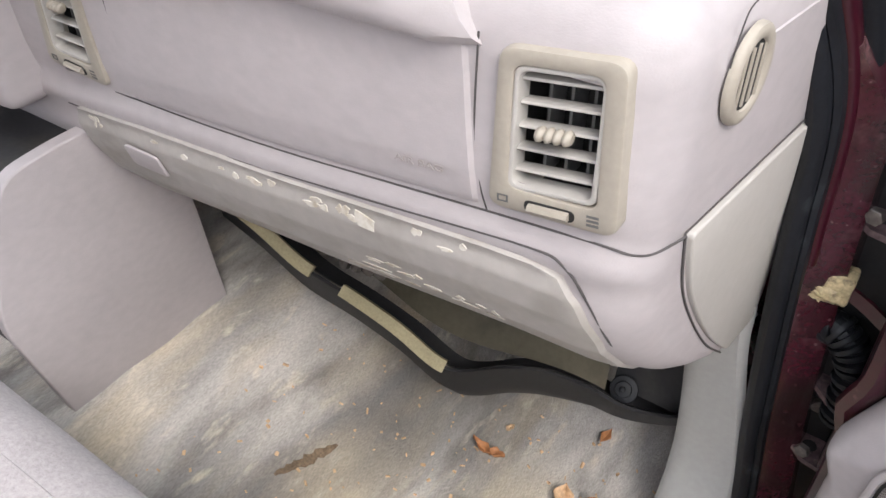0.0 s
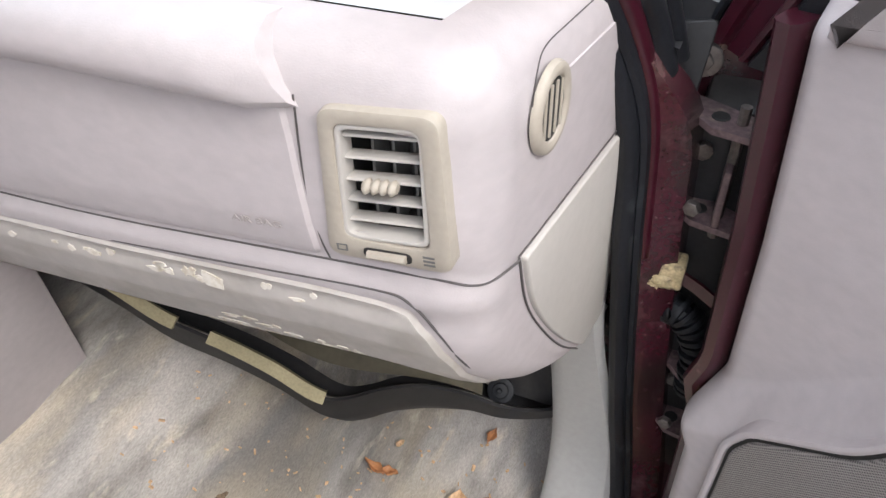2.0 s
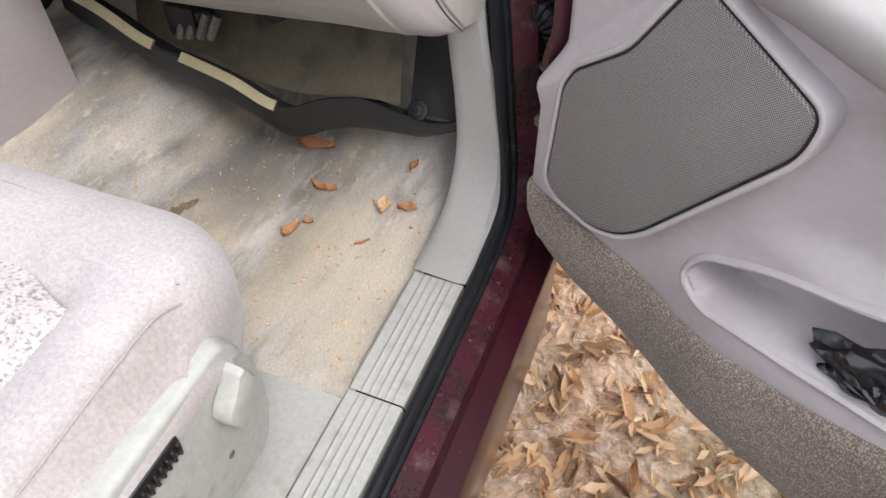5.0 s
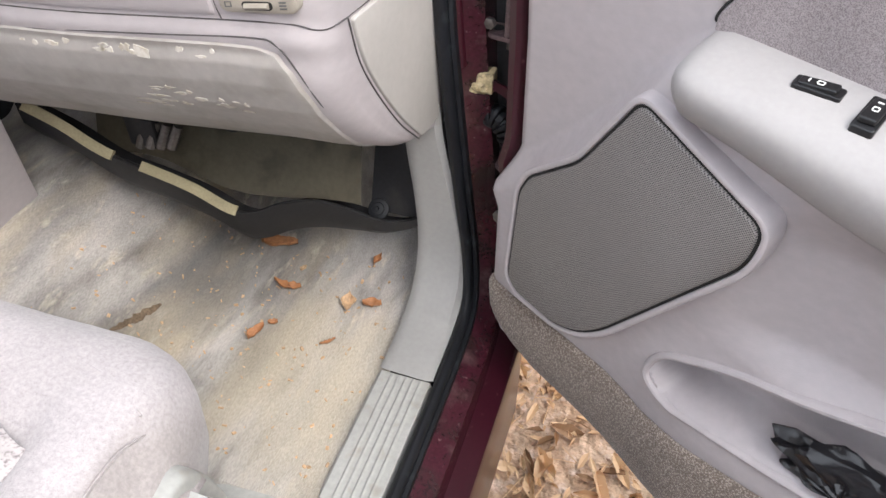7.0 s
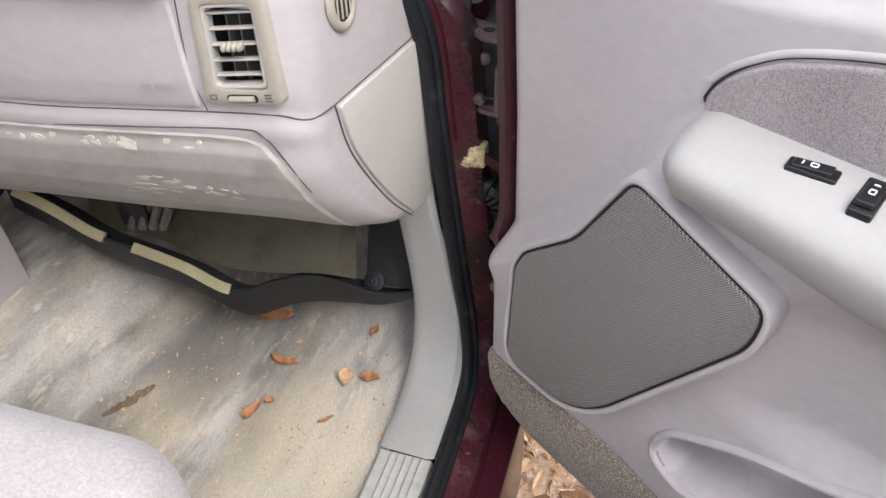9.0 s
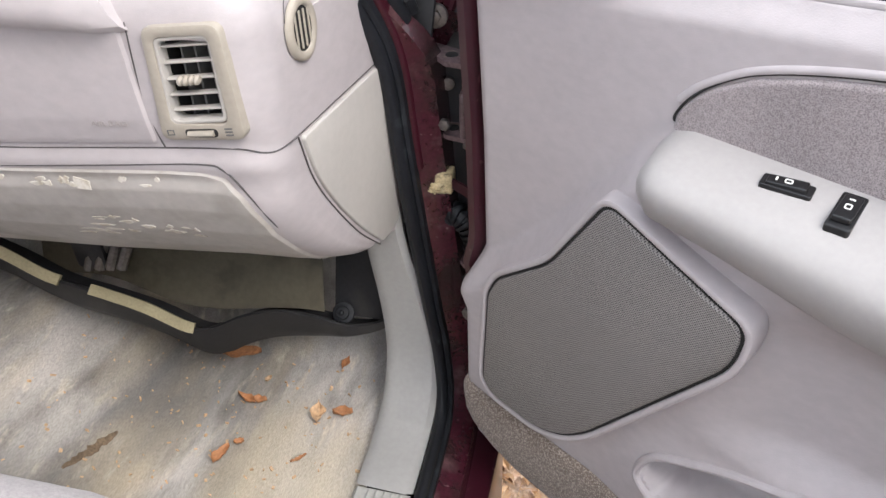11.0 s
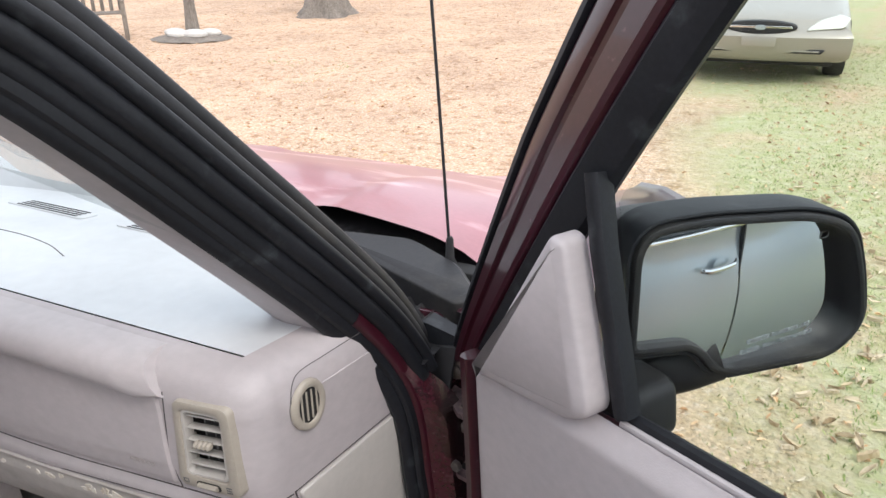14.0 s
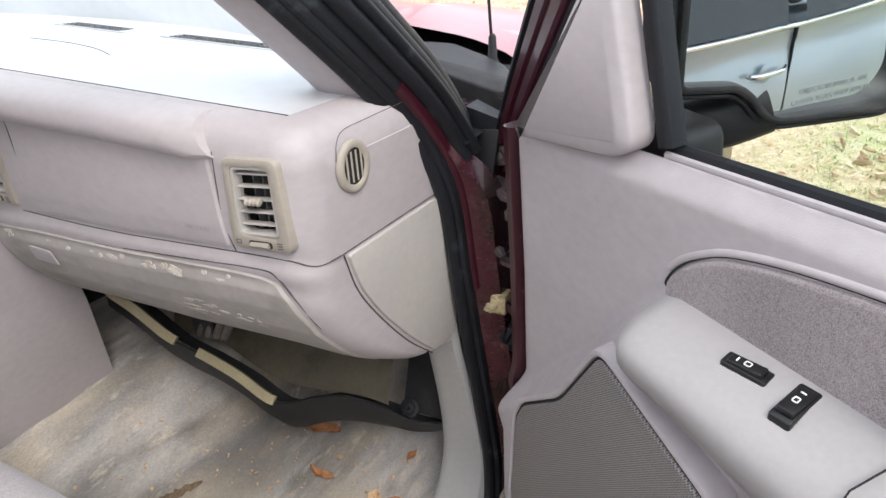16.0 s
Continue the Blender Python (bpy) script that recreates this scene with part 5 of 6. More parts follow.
part("frame_top", sweep(spline([dp(0.12, 1.86, -0.06), dp(0.25, 1.90, -0.06), dp(0.6, 1.92, -0.07), dp(0.88, 1.90, -0.07)]), oval(0.03, 0.03, 10, 0.7), DN), PAINT, door)
part("frame_rear", sweep([dp(0.90, 1.90, -0.07), dp(0.94, 1.40, -0.07)], oval(0.03, 0.03, 10, 0.7), DU), PAINT, door)
part("window_seal", sweep([dp(u, belt(u) + 0.004, -0.034) for u in [0.03 + 0.05 * i for i in range(19)]], oval(0.008, 0.008, 8), DN), RUBBER, door, "black window sweep seal")
part("window_seal", sweep([dp(u, belt(u) + 0.001, -0.022) for u in [0.035 + 0.05 * i for i in range(19)]], oval(0.004, 0.005, 8), DN), VINYL, door)
part("belt_channel", sweep([dp(u, belt(u) - 0.04, -0.036) for u in [0.0 + 0.05 * i for i in range(19)]], oval(0.010, 0.032, 8), DN), RUBBER, door)
part("outer_moulding", sweep([dp(u, belt(u) - 0.085, -0.118) for u in [0.0 + 0.05 * i for i in range(19)]], oval(0.02, 0.008, 8), DN), RUBBER, door)
wg = part("window_glass", slab([(0.03, 1.30), (0.92, 1.33), (0.90, 1.90), (0.13, 1.88), (-0.02, 1.56)], -0.054, -0.050, 0.001, lambda a, b, h: dp(a, b, h)), GLASS, door, "clear side window glass")
wg.visible_shadow = False
part("outer_skin", grid(30, 24, lambda a, b: dp(-0.22 + 1.17 * a, 0.46 + (belt(-0.22 + 1.17 * a) - 0.535) * b, -0.126 - 0.035 * math.sin(math.pi * min(1, b * 1.05)) ** 0.6)), PAINT, door, "outer maroon door skin")
# outer handle
part("outer_handle", slab(rounded([(0.74, 1.12), (0.90, 1.125), (0.90, 1.17), (0.74, 1.165)], 0.015), 0.145, 0.185, 0.01, lambda a, b, h: dp(a, b, -h)), BLACK_PLASTIC, door, "black outside door handle")

# side mirror
MN = Vector((0.69445, -0.71948, -0.00982))
MT = Vector((0.71951, 0.69448, 0))
MU = Vector((0.00682, -0.00707, 0.99995))
MC = Vector((0.4494, 0.7179, 1.414))


def mp(a, b, h):
    return MC + MT * a + MU * b + MN * h


MIR = rounded([(-0.140, -0.022), (-0.068, -0.030), (-0.045, -0.046), (-0.030, -0.066), (-0.005, -0.078), (0.150, -0.086), (0.186, -0.060), (0.170, 0.0), (0.138, 0.072), (0.075, 0.094), (-0.068, 0.108), (-0.145, 0.106)], [0.006, 0.012, 0.012, 0.012, 0.012, 0.02, 0.03, 0.05, 0.03, 0.05, 0.05, 0.03], 6)
mir = part("side_mirror", frame_ring(shrunk(ccw(list(MIR)), -0.010), ccw(list(MIR)), -0.045, 0.009, 0.004, lambda a, b, h: mp(a, b, h - 0.05 * a)), BLACK_PLASTIC, door, "black door mirror with convex glass")
part("mirror_rim", frame_ring(shrunk(ccw(list(MIR)), -0.017), shrunk(ccw(list(MIR)), -0.011), -0.04, 0.004, 0.003, lambda a, b, h: mp(a, b, h - 0.05 * a)), RUBBER, mir)


def shell_rings():
    pts = ccw(list(MIR))
    rings = []
    for k, d in ((1.085, -0.01), (1.09, -0.03), (1.06, -0.065), (0.9, -0.10), (0.6, -0.12), (0.25, -0.127), (0.01, -0.128)):
        rings.append([mp(a * k, (b - 0.014) * k + 0.014, d) for a, b in pts])
    return loft(rings, caps=False)


part("mirror_shell", shell_rings(), BLACK_PLASTIC, mir)
RC = 2.0


def convex(a, b):
    """The glass, turned outwards in its housing and gently domed."""
    return -0.003 - 0.09 * a - 0.016 * b - (a * a + b * b) / (2 * RC)


def mirror_glass():
    pts = ccw(list(MIR))
    rings = [[mp(a * k, 0.014 + (b - 0.014) * k, convex(a * k, 0.014 + (b - 0.014) * k)) for a, b in pts] for k in [1.02 - 0.03 * i for i in range(34)] + [0.005]]
    return loft(rings, caps=False)


part("mirror_glass", mirror_glass(), MIRROR, mir, "convex mirror glass", angle=80)
MIRROR_INK = material("etched_grey", (0.28, 0.30, 0.31), 0.4, bump=0.0)
for row, words in enumerate(("OBJECTS IN MIRROR ARE", "CLOSER THAN THEY APPEAR")):
    text_mesh(words, 0.0082, lambda a, b, c: mp(0.072 + a * 1.1, -0.055 - 0.0125 * row + b + 0.02 * a, convex(0.072 + a * 1.1, -0.055 - 0.0125 * row + b + 0.02 * a) + 0.0004 + c), MIRROR_INK, "mirror_lettering", mir)
part("heater_symbol", frame_ring(rounded([(0.112, 0.058), (0.126, 0.058), (0.126, 0.068), (0.112, 0.068)], 0.003), rounded([(0.1135, 0.0595), (0.1245, 0.0595), (0.1245, 0.0665), (0.1135, 0.0665)], 0.002), 0.0003, 0.0009, 0.0001, lambda a, b, h: mp(a, b, convex(a, b) + h)), GREY_INK, mir)
part("mirror_arm", sweep(spline([dp(-0.075, 1.315, -0.085), dp(-0.055, 1.318, -0.13), dp(-0.025, 1.328, -0.17), dp(0.0, 1.345, -0.21)]), oval(0.032, 0.028, 12, 0.7), (0, 0, 1)), BLACK_PLASTIC, mir, "black mirror arm")
part("mirror_foot", slab(rounded([(-0.12, 1.28), (0.03, 1.28), (0.02, 1.35), (-0.10, 1.35)], 0.02), 0.06, 0.125, 0.01, lambda a, b, h: dp(a, b, -h)), BLACK_PLASTIC, mir)

# ---- hinges and strap between pillar and door ----
def hinge(zc, dx):
    h = thing("door_hinge", "grimy maroon steel door hinge", "hinge", "door hinges")
    outline = [(0.095, 0.742), (0.095, 0.770), (0.17, 0.735), (0.185, 0.712), (0.175, 0.695), (0.13, 0.705)]
    for dz in (0.055, -0.055):
        part("hinge_leaf", loft([[Vector((x + dx, y, zc + dz + e)) for x, y in outline] for e in (0.0, 0.007)]), PRIMER, h)
        part("cut_out", disc((0.135 + dx, 0.728, zc + dz + 0.007), (0, 0, 1), 0.009, 0.0015, 12), DARK_HOLE, h)
    part("hinge_pin", tube([(0.155 + dx, 0.722, zc - 0.075), (0.155 + dx, 0.722, zc + 0.08)], 0.0055), METAL, h, "worn steel hinge pin")
    part("hinge_plate", box(0.075 + dx, 0.732, zc - 0.07, 0.11 + dx, 0.748, zc + 0.07, 0.004), PRIMER, h)
    part("hinge_web", box(0.15 + dx, 0.700, zc - 0.05, 0.158 + dx, 0.735, zc + 0.02, 0.003), PRIMER, h)
    part("bolt", disc((0.125 + dx, 0.742, zc + 0.015), (0.3, -1, 0), 0.010, 0.008, 8), METAL, h)
    part("bolt", disc((0.130 + dx, 0.705, zc - 0.030), (-0.3, -1, 0), 0.009, 0.008, 6), METAL, h)


hinge(1.108, -0.03)
hinge(0.76, 0.0)
part("grommet_bolt", join(disc((0.078, 0.752, 1.214), (0.1, -1, 0.05), 0.017, 0.006), disc((0.078, 0.748, 1.214), (0.1, -1, 0.05), 0.009, 0.007, 6)), METAL, cab, "dull bolt with washer")
part("cowl_corner", box(-0.02, 0.812, 0.55, 0.20, 0.822, 1.262, 0.003), DIRTY_PAINT, cab, "grimy maroon panel behind the hinges")
part("drain_seal", loft([[(0.028, 0.742, 1.285), (0.082, 0.742, 1.272), (0.085, 0.775, 1.265), (0.03, 0.775, 1.285)], [(0.03, 0.738, 1.255), (0.076, 0.738, 1.244), (0.076, 0.762, 1.242), (0.032, 0.765, 1.255)], [(0.034, 0.736, 1.225), (0.056, 0.738, 1.228), (0.056, 0.752, 1.228), (0.036, 0.755, 1.225)], [(0.038, 0.736, 1.17), (0.043, 0.737, 1.172), (0.043, 0.745, 1.172), (0.039, 0.746, 1.17)]]), RUBBER, cab, "folded grey rubber drain seal")
st = thing("check_strap", "greasy door check strap and bracket", "check strap")
part("bracket", box(0.062, 0.700, 0.962, 0.108, 0.728, 0.998, 0.004), GREASE, st, "bracket caked with yellow grease")


def grease_blob():
    def f(a, b):
        th, ph = 2 * math.pi * a, math.pi * (b - 0.5)
        r = 1 + 0.5 * noise.noise((math.cos(th) * 3, math.sin(th) * 3, ph * 3))
        return 0.083 + 0.019 * r * math.cos(th) * math.cos(ph), 0.703 + 0.008 * r * math.sin(ph), 0.972 + 0.010 * r * math.sin(th) * math.cos(ph)
    return grid(28, 14, f, wrap=True)


part("grease", grease_blob(), GREASE, st)
part("strap", sweep([Vector((0.09, 0.71, 0.985)), Vector((0.125, 0.70, 0.975)), Vector((0.155, 0.69, 0.963))], [(-0.002, -0.008), (0.002, -0.008), (0.002, 0.008), (-0.002, 0.008)], (0.3, 1, 0)), PAINT, st, "flat maroon strap")
bt = thing("wiring_boot", "ribbed dark rubber wiring boot", "wiring boot")
BOOT = spline([(0.085, 0.735, 0.90), (0.11, 0.722, 0.915), (0.135, 0.715, 0.89), (0.145, 0.71, 0.84), (0.145, 0.712, 0.79)], 8)
for i in range(0, len(BOOT) - 1, 2):
    d = (BOOT[i + 1] - BOOT[i]).normalized()
    part("rib", disc(BOOT[i], d, 0.019 + 0.002 * (i % 4 == 0), 0.007, 14, 0.003), RUBBER, bt)
part("core", tube(BOOT, 0.014), RUBBER, bt)
part("collar", disc((0.082, 0.738, 0.905), (0.5, -1, 0.2), 0.026, 0.02), RUBBER, bt)

# ---- dry leaves on the carpet ----
def leaf(length, width, curl, seed):
    rnd = random.Random(seed)

    def f(a, b):
        t, s = a, 2 * b - 1
        w = width * math.sin(math.pi * min(1, t ** 0.8)) * (1 + 0.25 * math.sin(t * 9 + seed))
        return length * (t - 0.5), w * s * 0.5, curl * (s * s * width * 0.5 + 0.3 * length * (t - 0.5) ** 2) + 0.002 * rnd.uniform(-1, 1) + 0.002
    return grid(9, 5, f)


LEAVES = [(-0.259, 0.483, 0.040, 0.020, 70, 1.2), (-0.242, 0.515, 0.018, 0.012, 30, 1.5), (-0.125, 0.60, 0.036, 0.030, 100, 0.9), (-0.082, 0.612, 0.036, 0.018, 15, 1.5), (-0.275, 0.612, 0.040, 0.015, 165, 1.3), (-0.245, 0.612, 0.026, 0.014, 10, 1.5), (-0.33, 0.712, 0.075, 0.036, 20, 0.8), (-0.255, 0.668, 0.016, 0.012, 60, 0.8), (-0.125, 0.505, 0.03, 0.006, 40, 1.8), (-0.12, 0.73, 0.03, 0.015, 80, 1.0)]
for k, (x, y, l, w, r, c) in enumerate(LEAVES):
    ob = part("dry_leaf", leaf(l, w, c, k), LEAF if k not in (2, 7) else LEAF_PALE)
    ob.matrix_world = pose(x, y, floor_z(x, y) + 0.004, random.uniform(-8, 8), random.uniform(-8, 8), r)
    sol = ob.modifiers.new("thick", "SOLIDIFY")
    sol.thickness = 0.0006
    tagged(ob, "curled dry brown leaf on the carpet", "leaf", "leaves on the carpet")
random.seed(9)
crumbs = []
for k in range(260):
    x, y, s = random.uniform(-0.6, -0.02), random.uniform(0.22, 0.72), random.uniform(0.0008, 0.0026)
    crumbs.append(moved(box(-s, -s * random.uniform(0.6, 3), -s * 0.5, s, s, s * 0.5, 0), pose(x, y, floor_z(x, y) + 0.002, random.uniform(0, 90), random.uniform(0, 90), random.uniform(0, 180))))
tagged(part("floor_crumbs", join(*crumbs), LEAF_PALE, smooth=False), "small crumbs and leaf bits on the carpet", "debris", kind="stuff")

# ---- leaf litter and grass outside ----
def scatter(n, x0, x1, y0, y1, make, keep):
    out, k = [], 0
    while k < n:
        x, y = random.uniform(x0, x1), random.uniform(y0, y1)
        k += 1
        if keep(x, y):
            out.append(make(x, y))
    vs, fs = [], []
    for v, f in out:
        o = len(vs)
        vs += v
        fs += [tuple(i + o for i in q) for q in f]
    return vs, fs


def ground_h(x, y):
    return gz(x, y) + 0.025 * noise.noise((x * 1.3, y * 1.3, 0)) + 0.06 * noise.noise((x * 0.25, y * 0.25, 3)) - 0.01


def litter_leaf(x, y):
    l = random.uniform(0.014, 0.05)
    w = l * random.uniform(0.2, 0.45)
    m = pose(x, y, ground_h(x, y) + 0.008, random.uniform(-22, 22), random.uniform(-22, 22), random.uniform(0, 360))
    c = random.uniform(0.1, 0.8) * w
    j = [random.uniform(0.6, 1.4) for _ in range(4)]
    p = [(-l / 2, 0, 0), (-l * 0.2 * j[0], -w / 2 * j[1], c), (l * 0.2 * j[1], -w * 0.4 * j[2], c * j[3]), (l / 2, 0, c * (j[0] - 0.8)), (l * 0.2 * j[3], w * 0.4 * j[0], c * j[2]), (-l * 0.15 * j[2], w / 2 * j[3], c), (0, 0, 0)]
    return [tuple(m @ Vector(q)) for q in p], [(0, 1, 6), (1, 2, 6), (2, 3, 6), (3, 4, 6), (4, 5, 6), (5, 0, 6)]


def blade(x, y):
    vs, fs = [], []
    z = ground_h(x, y) - 0.004
    for k in range(4):
        a, h, b = random.uniform(0, 6.28), random.uniform(0.01, 0.026), random.uniform(0.008, 0.025)
        px, py = x + random.uniform(-0.02, 0.02), y + random.uniform(-0.02, 0.02)
        ca, sa = math.cos(a), math.sin(a)
        o = len(vs)
        vs += [(px - sa * 0.0025, py + ca * 0.0025, z), (px + sa * 0.0025, py - ca * 0.0025, z), (px + ca * b * 0.5 + sa * 0.002, py + sa * b * 0.5 - ca * 0.002, z + h * 0.7), (px + ca * b, py + sa * b, z + h)]
        fs += [(o, o + 1, o + 2), (o, o + 2, o + 3)]
    return vs, fs


def varied(m, colors):
    """Gives each loose piece one of the colours."""
    nd, ln = m.node_tree.nodes, m.node_tree.links
    g = nd.new("ShaderNodeNewGeometry")
    cr = nd.new("ShaderNodeValToRGB")
    cr.color_ramp.interpolation = "CONSTANT"
    el = cr.color_ramp.elements
    el[0].position, el[0].color = 0, (*colors[0], 1)
    el[1].position, el[1].color = 1 / len(colors), (*colors[1], 1)
    for i, c in enumerate(colors[2:]):
        el.new((i + 2) / len(colors)).color = (*c, 1)
    ln.new(g.outputs["Random Per Island"], cr.inputs[0])
    ln.new(cr.outputs[0], nd["Principled BSDF"].inputs["Base Color"])
    return m


LITTER = varied(material("leaf_litter", (0.5, 0.35, 0.2), 0.8, bump=0.3, bump_scale=90), [(0.72, 0.50, 0.30), (0.52, 0.31, 0.16), (0.76, 0.56, 0.36), (0.30, 0.17, 0.09), (0.66, 0.43, 0.25), (0.74, 0.52, 0.32)])
GRASS = varied(material("lawn_grass", (0.15, 0.2, 0.05), 0.7, bump=0.0), [(0.27, 0.36, 0.11), (0.36, 0.43, 0.14), (0.58, 0.51, 0.34), (0.20, 0.28, 0.08), (0.64, 0.54, 0.40)])
random.seed(12)
near_truck = lambda x, y: not (-1.55 < x < 0.12 and -1.7 < y < 2.2)
def big_leaf(x, y):
    """A larger curled leaf with a fold along its middle and a ragged edge."""
    l = random.uniform(0.035, 0.085)
    w = l * random.uniform(0.28, 0.5)
    m = pose(x, y, ground_h(x, y) + random.uniform(0.006, 0.016), random.uniform(-30, 30), random.uniform(-25, 25), random.uniform(0, 360))
    c, bend, vs, fs = random.uniform(0.1, 0.9) * w, random.uniform(-0.3, 0.6) * l, [], []
    for i in range(6):
        t = i / 5
        q = w * math.sin(math.pi * (0.06 + 0.9 * t)) * random.uniform(0.65, 1.1) / 2
        for k in (-1, 0, 1):
            vs.append(tuple(m @ Vector((l * (t - 0.5), q * k, c * abs(k) + bend * (t - 0.5) ** 2))))
    for i in range(5):
        for k in (0, 1):
            fs.append((3 * i + k, 3 * i + k + 1, 3 * i + k + 4, 3 * i + k + 3))
    return vs, fs


def twig(x, y):
    l, a = random.uniform(0.02, 0.09), random.uniform(0, 6.28)
    z, r = ground_h(x, y) + 0.012, random.uniform(0.0008, 0.002)
    d = Vector((math.cos(a), math.sin(a), random.uniform(-0.1, 0.1)))
    p = Vector((x, y, z))
    return tube([p, p + d * l * 0.5 + Vector((0, 0, random.uniform(0, 0.006))), p + d * l], r, 4)


litter = [scatter(750, 0.1, 1.3, -0.5, 1.3, big_leaf, near_truck), scatter(500, 0.1, 1.3, -0.5, 1.3, twig, near_truck), scatter(1500, 0.1, 1.3, -0.6, 1.5, litter_leaf, near_truck), scatter(3000, 0.2, 6, 1.0, 9, litter_leaf, lambda x, y: random.random() < 0.8), scatter(6500, -11, 1, 2.4, 16, litter_leaf, near_truck)]
LAWN_LITTER = varied(material("pale_leaf_litter", (0.6, 0.5, 0.35), 0.8, bump=0.3, bump_scale=90), [(0.66, 0.55, 0.40), (0.58, 0.46, 0.31), (0.70, 0.60, 0.46), (0.46, 0.35, 0.22)])
tagged(part("lawn_leaves", scatter(1700, 0.5, 4.5, 1.0, 5.5, big_leaf, lambda x, y: random.random() < 0.8), LAWN_LITTER, smooth=False), "pale curled dry leaves scattered over the lawn", "leaves", kind="stuff")
tagged(part("leaf_litter", join(*litter), LITTER, smooth=False), "fallen dry oak leaves lying on the ground", "leaves", kind="stuff")
green = lambda x, y: random.random() < 1.15 * grass_amount(x, y)
tagged(part("grass", join(scatter(24000, 0.25, 4.6, 0.9, 6.4, blade, lambda x, y: green(x, y) and random.random() < 1.4 - 0.2 * y), scatter(20000, 0.0, 7, 3.5, 12, blade, green), scatter(500, -6.4, -4.6, 7.0, 8.6, blade, lambda x, y: noise.noise((x * 2, y * 2, 1)) > 0.2)), GRASS, smooth=False), "patchy short green lawn grass", "grass", kind="stuff")

# ---- things beyond ----
def wheel(parent, x, y, z, r, w):
    wv = part("wheel", loft([[Vector((x + d, y + q * math.cos(i * math.pi / 12), z + q * math.sin(i * math.pi / 12))) for i in range(24)] for d, q in ((-w / 2, r * 0.6), (-w / 2, r * 0.93), (-w * 0.35, r), (w * 0.35, r), (w / 2, r * 0.93), (w / 2, r * 0.6))]), TYRE, parent)
    part("rim", loft([[Vector((x + d, y + q * math.cos(i * math.pi / 12), z + q * math.sin(i * math.pi / 12))) for i in range(24)] for d, q in ((-w * 0.4, r * 0.62), (w * 0.4, r * 0.62), (w * 0.42, r * 0.3))]), METAL, wv)


def sedan():
    """A champagne sedan seen from its front; built facing -y at the origin."""
    s = thing("sedan", "champagne sedan parked on the lawn facing the truck", "car")
    half = 0.92

    def body(a, b):
        # b runs round the section from one sill over the hood to the other, a from nose to tail
        y = 4.7 * a
        top = lerp([(0, 0.60), (0.02, 0.68), (0.06, 0.74), (0.25, 0.90), (0.28, 0.93), (0.85, 0.95), (1, 0.85)], a)
        wid = half * lerp([(0, 0.72), (0.01, 0.82), (0.04, 0.92), (0.12, 0.99), (0.2, 1.0), (0.9, 1.0), (1, 0.85)], a)
        ang = math.pi * b
        c, q = math.cos(ang), math.sin(ang)
        x = wid * math.copysign(abs(c) ** 0.45, c)
        z = 0.30 + (top - 0.30) * abs(q) ** 0.5
        return -x, y, z
    part("body", grid(60, 40, body), GOLD, s)
    part("nose", loft([[Vector((x * half * k, y + 0.10 * (x * x), z)) for x in [i / 10 - 1 for i in range(21)]] for k, y, z in ((0.90, 0.02, 0.25), (0.97, -0.06, 0.30), (0.98, -0.10, 0.40), (0.98, -0.12, 0.52), (0.95, -0.08, 0.58), (0.88, 0.0, 0.62), (0.84, 0.06, 0.68))], closed=False), GOLD, s, "body-coloured bumper")
    part("cabin", loft([[Vector(p) for p in r] for r in ([(-0.82, 1.25, 0.92), (0.82, 1.25, 0.92), (0.84, 3.9, 0.95), (-0.84, 3.9, 0.95)], [(-0.62, 1.95, 1.36), (0.62, 1.95, 1.36), (0.64, 3.3, 1.38), (-0.64, 3.3, 1.38)], [(-0.56, 2.1, 1.41), (0.56, 2.1, 1.41), (0.58, 3.15, 1.42), (-0.58, 3.15, 1.42)])]), DARK_GLASS, s, "dark glass cabin")
    g = part("grille", slab([(0.36 * math.cos(t), 0.615 + 0.068 * math.sin(t)) for t in [i * math.pi / 16 for i in range(32)]], 0.0, 0.10, 0.01, lambda a, b, h: Vector((a, -0.0 - h + 0.08 * a * a * 4 - 0.3 * (0.62 - b) * 0.3, b))), BLACK_PLASTIC, s, "oval black grille")
    part("grille_bar", slab(rounded([(-0.32, 0.605), (0.32, 0.605), (0.30, 0.63), (-0.30, 0.63)], 0.01), 0.09, 0.112, 0.005, lambda a, b, h: Vector((a, -h + 0.32 * a * a, b))), CHROME, g)
    part("badge", slab([(0.055 * math.cos(t), 0.618 + 0.026 * math.sin(t)) for t in [i * math.pi / 10 for i in range(20)]], 0.1, 0.122, 0.004, lambda a, b, h: Vector((a, -h, b))), SILVER, g, "plain oval badge")
    for k in (-1, 1):
        part("headlight", slab(rounded([(k * 0.44, 0.585), (k * 0.80, 0.61), (k * 0.86, 0.70), (k * 0.74, 0.735), (k * 0.56, 0.68)], 0.03), -0.02, 0.05, 0.02, lambda a, b, h: Vector((a, -0.05 - h + 0.16 * abs(a) ** 2 + 0.8 * (b - 0.58), b))), LAMP_GLASS, s, "cloudy oval headlight")
        wheel(s, k * 0.80, 0.75, 0.31, 0.31, 0.2)
        wheel(s, k * 0.80, 3.5, 0.31, 0.31, 0.2)
        part("side_window", box(k * 0.80 - 0.01, 1.9, 0.97, k * 0.80 + 0.01, 3.3, 1.25, 0.005), DARK_GLASS, s)
    part("plate_recess", box(-0.17, -0.135, 0.42, 0.17, -0.115, 0.53, 0.004), GOLD, s)
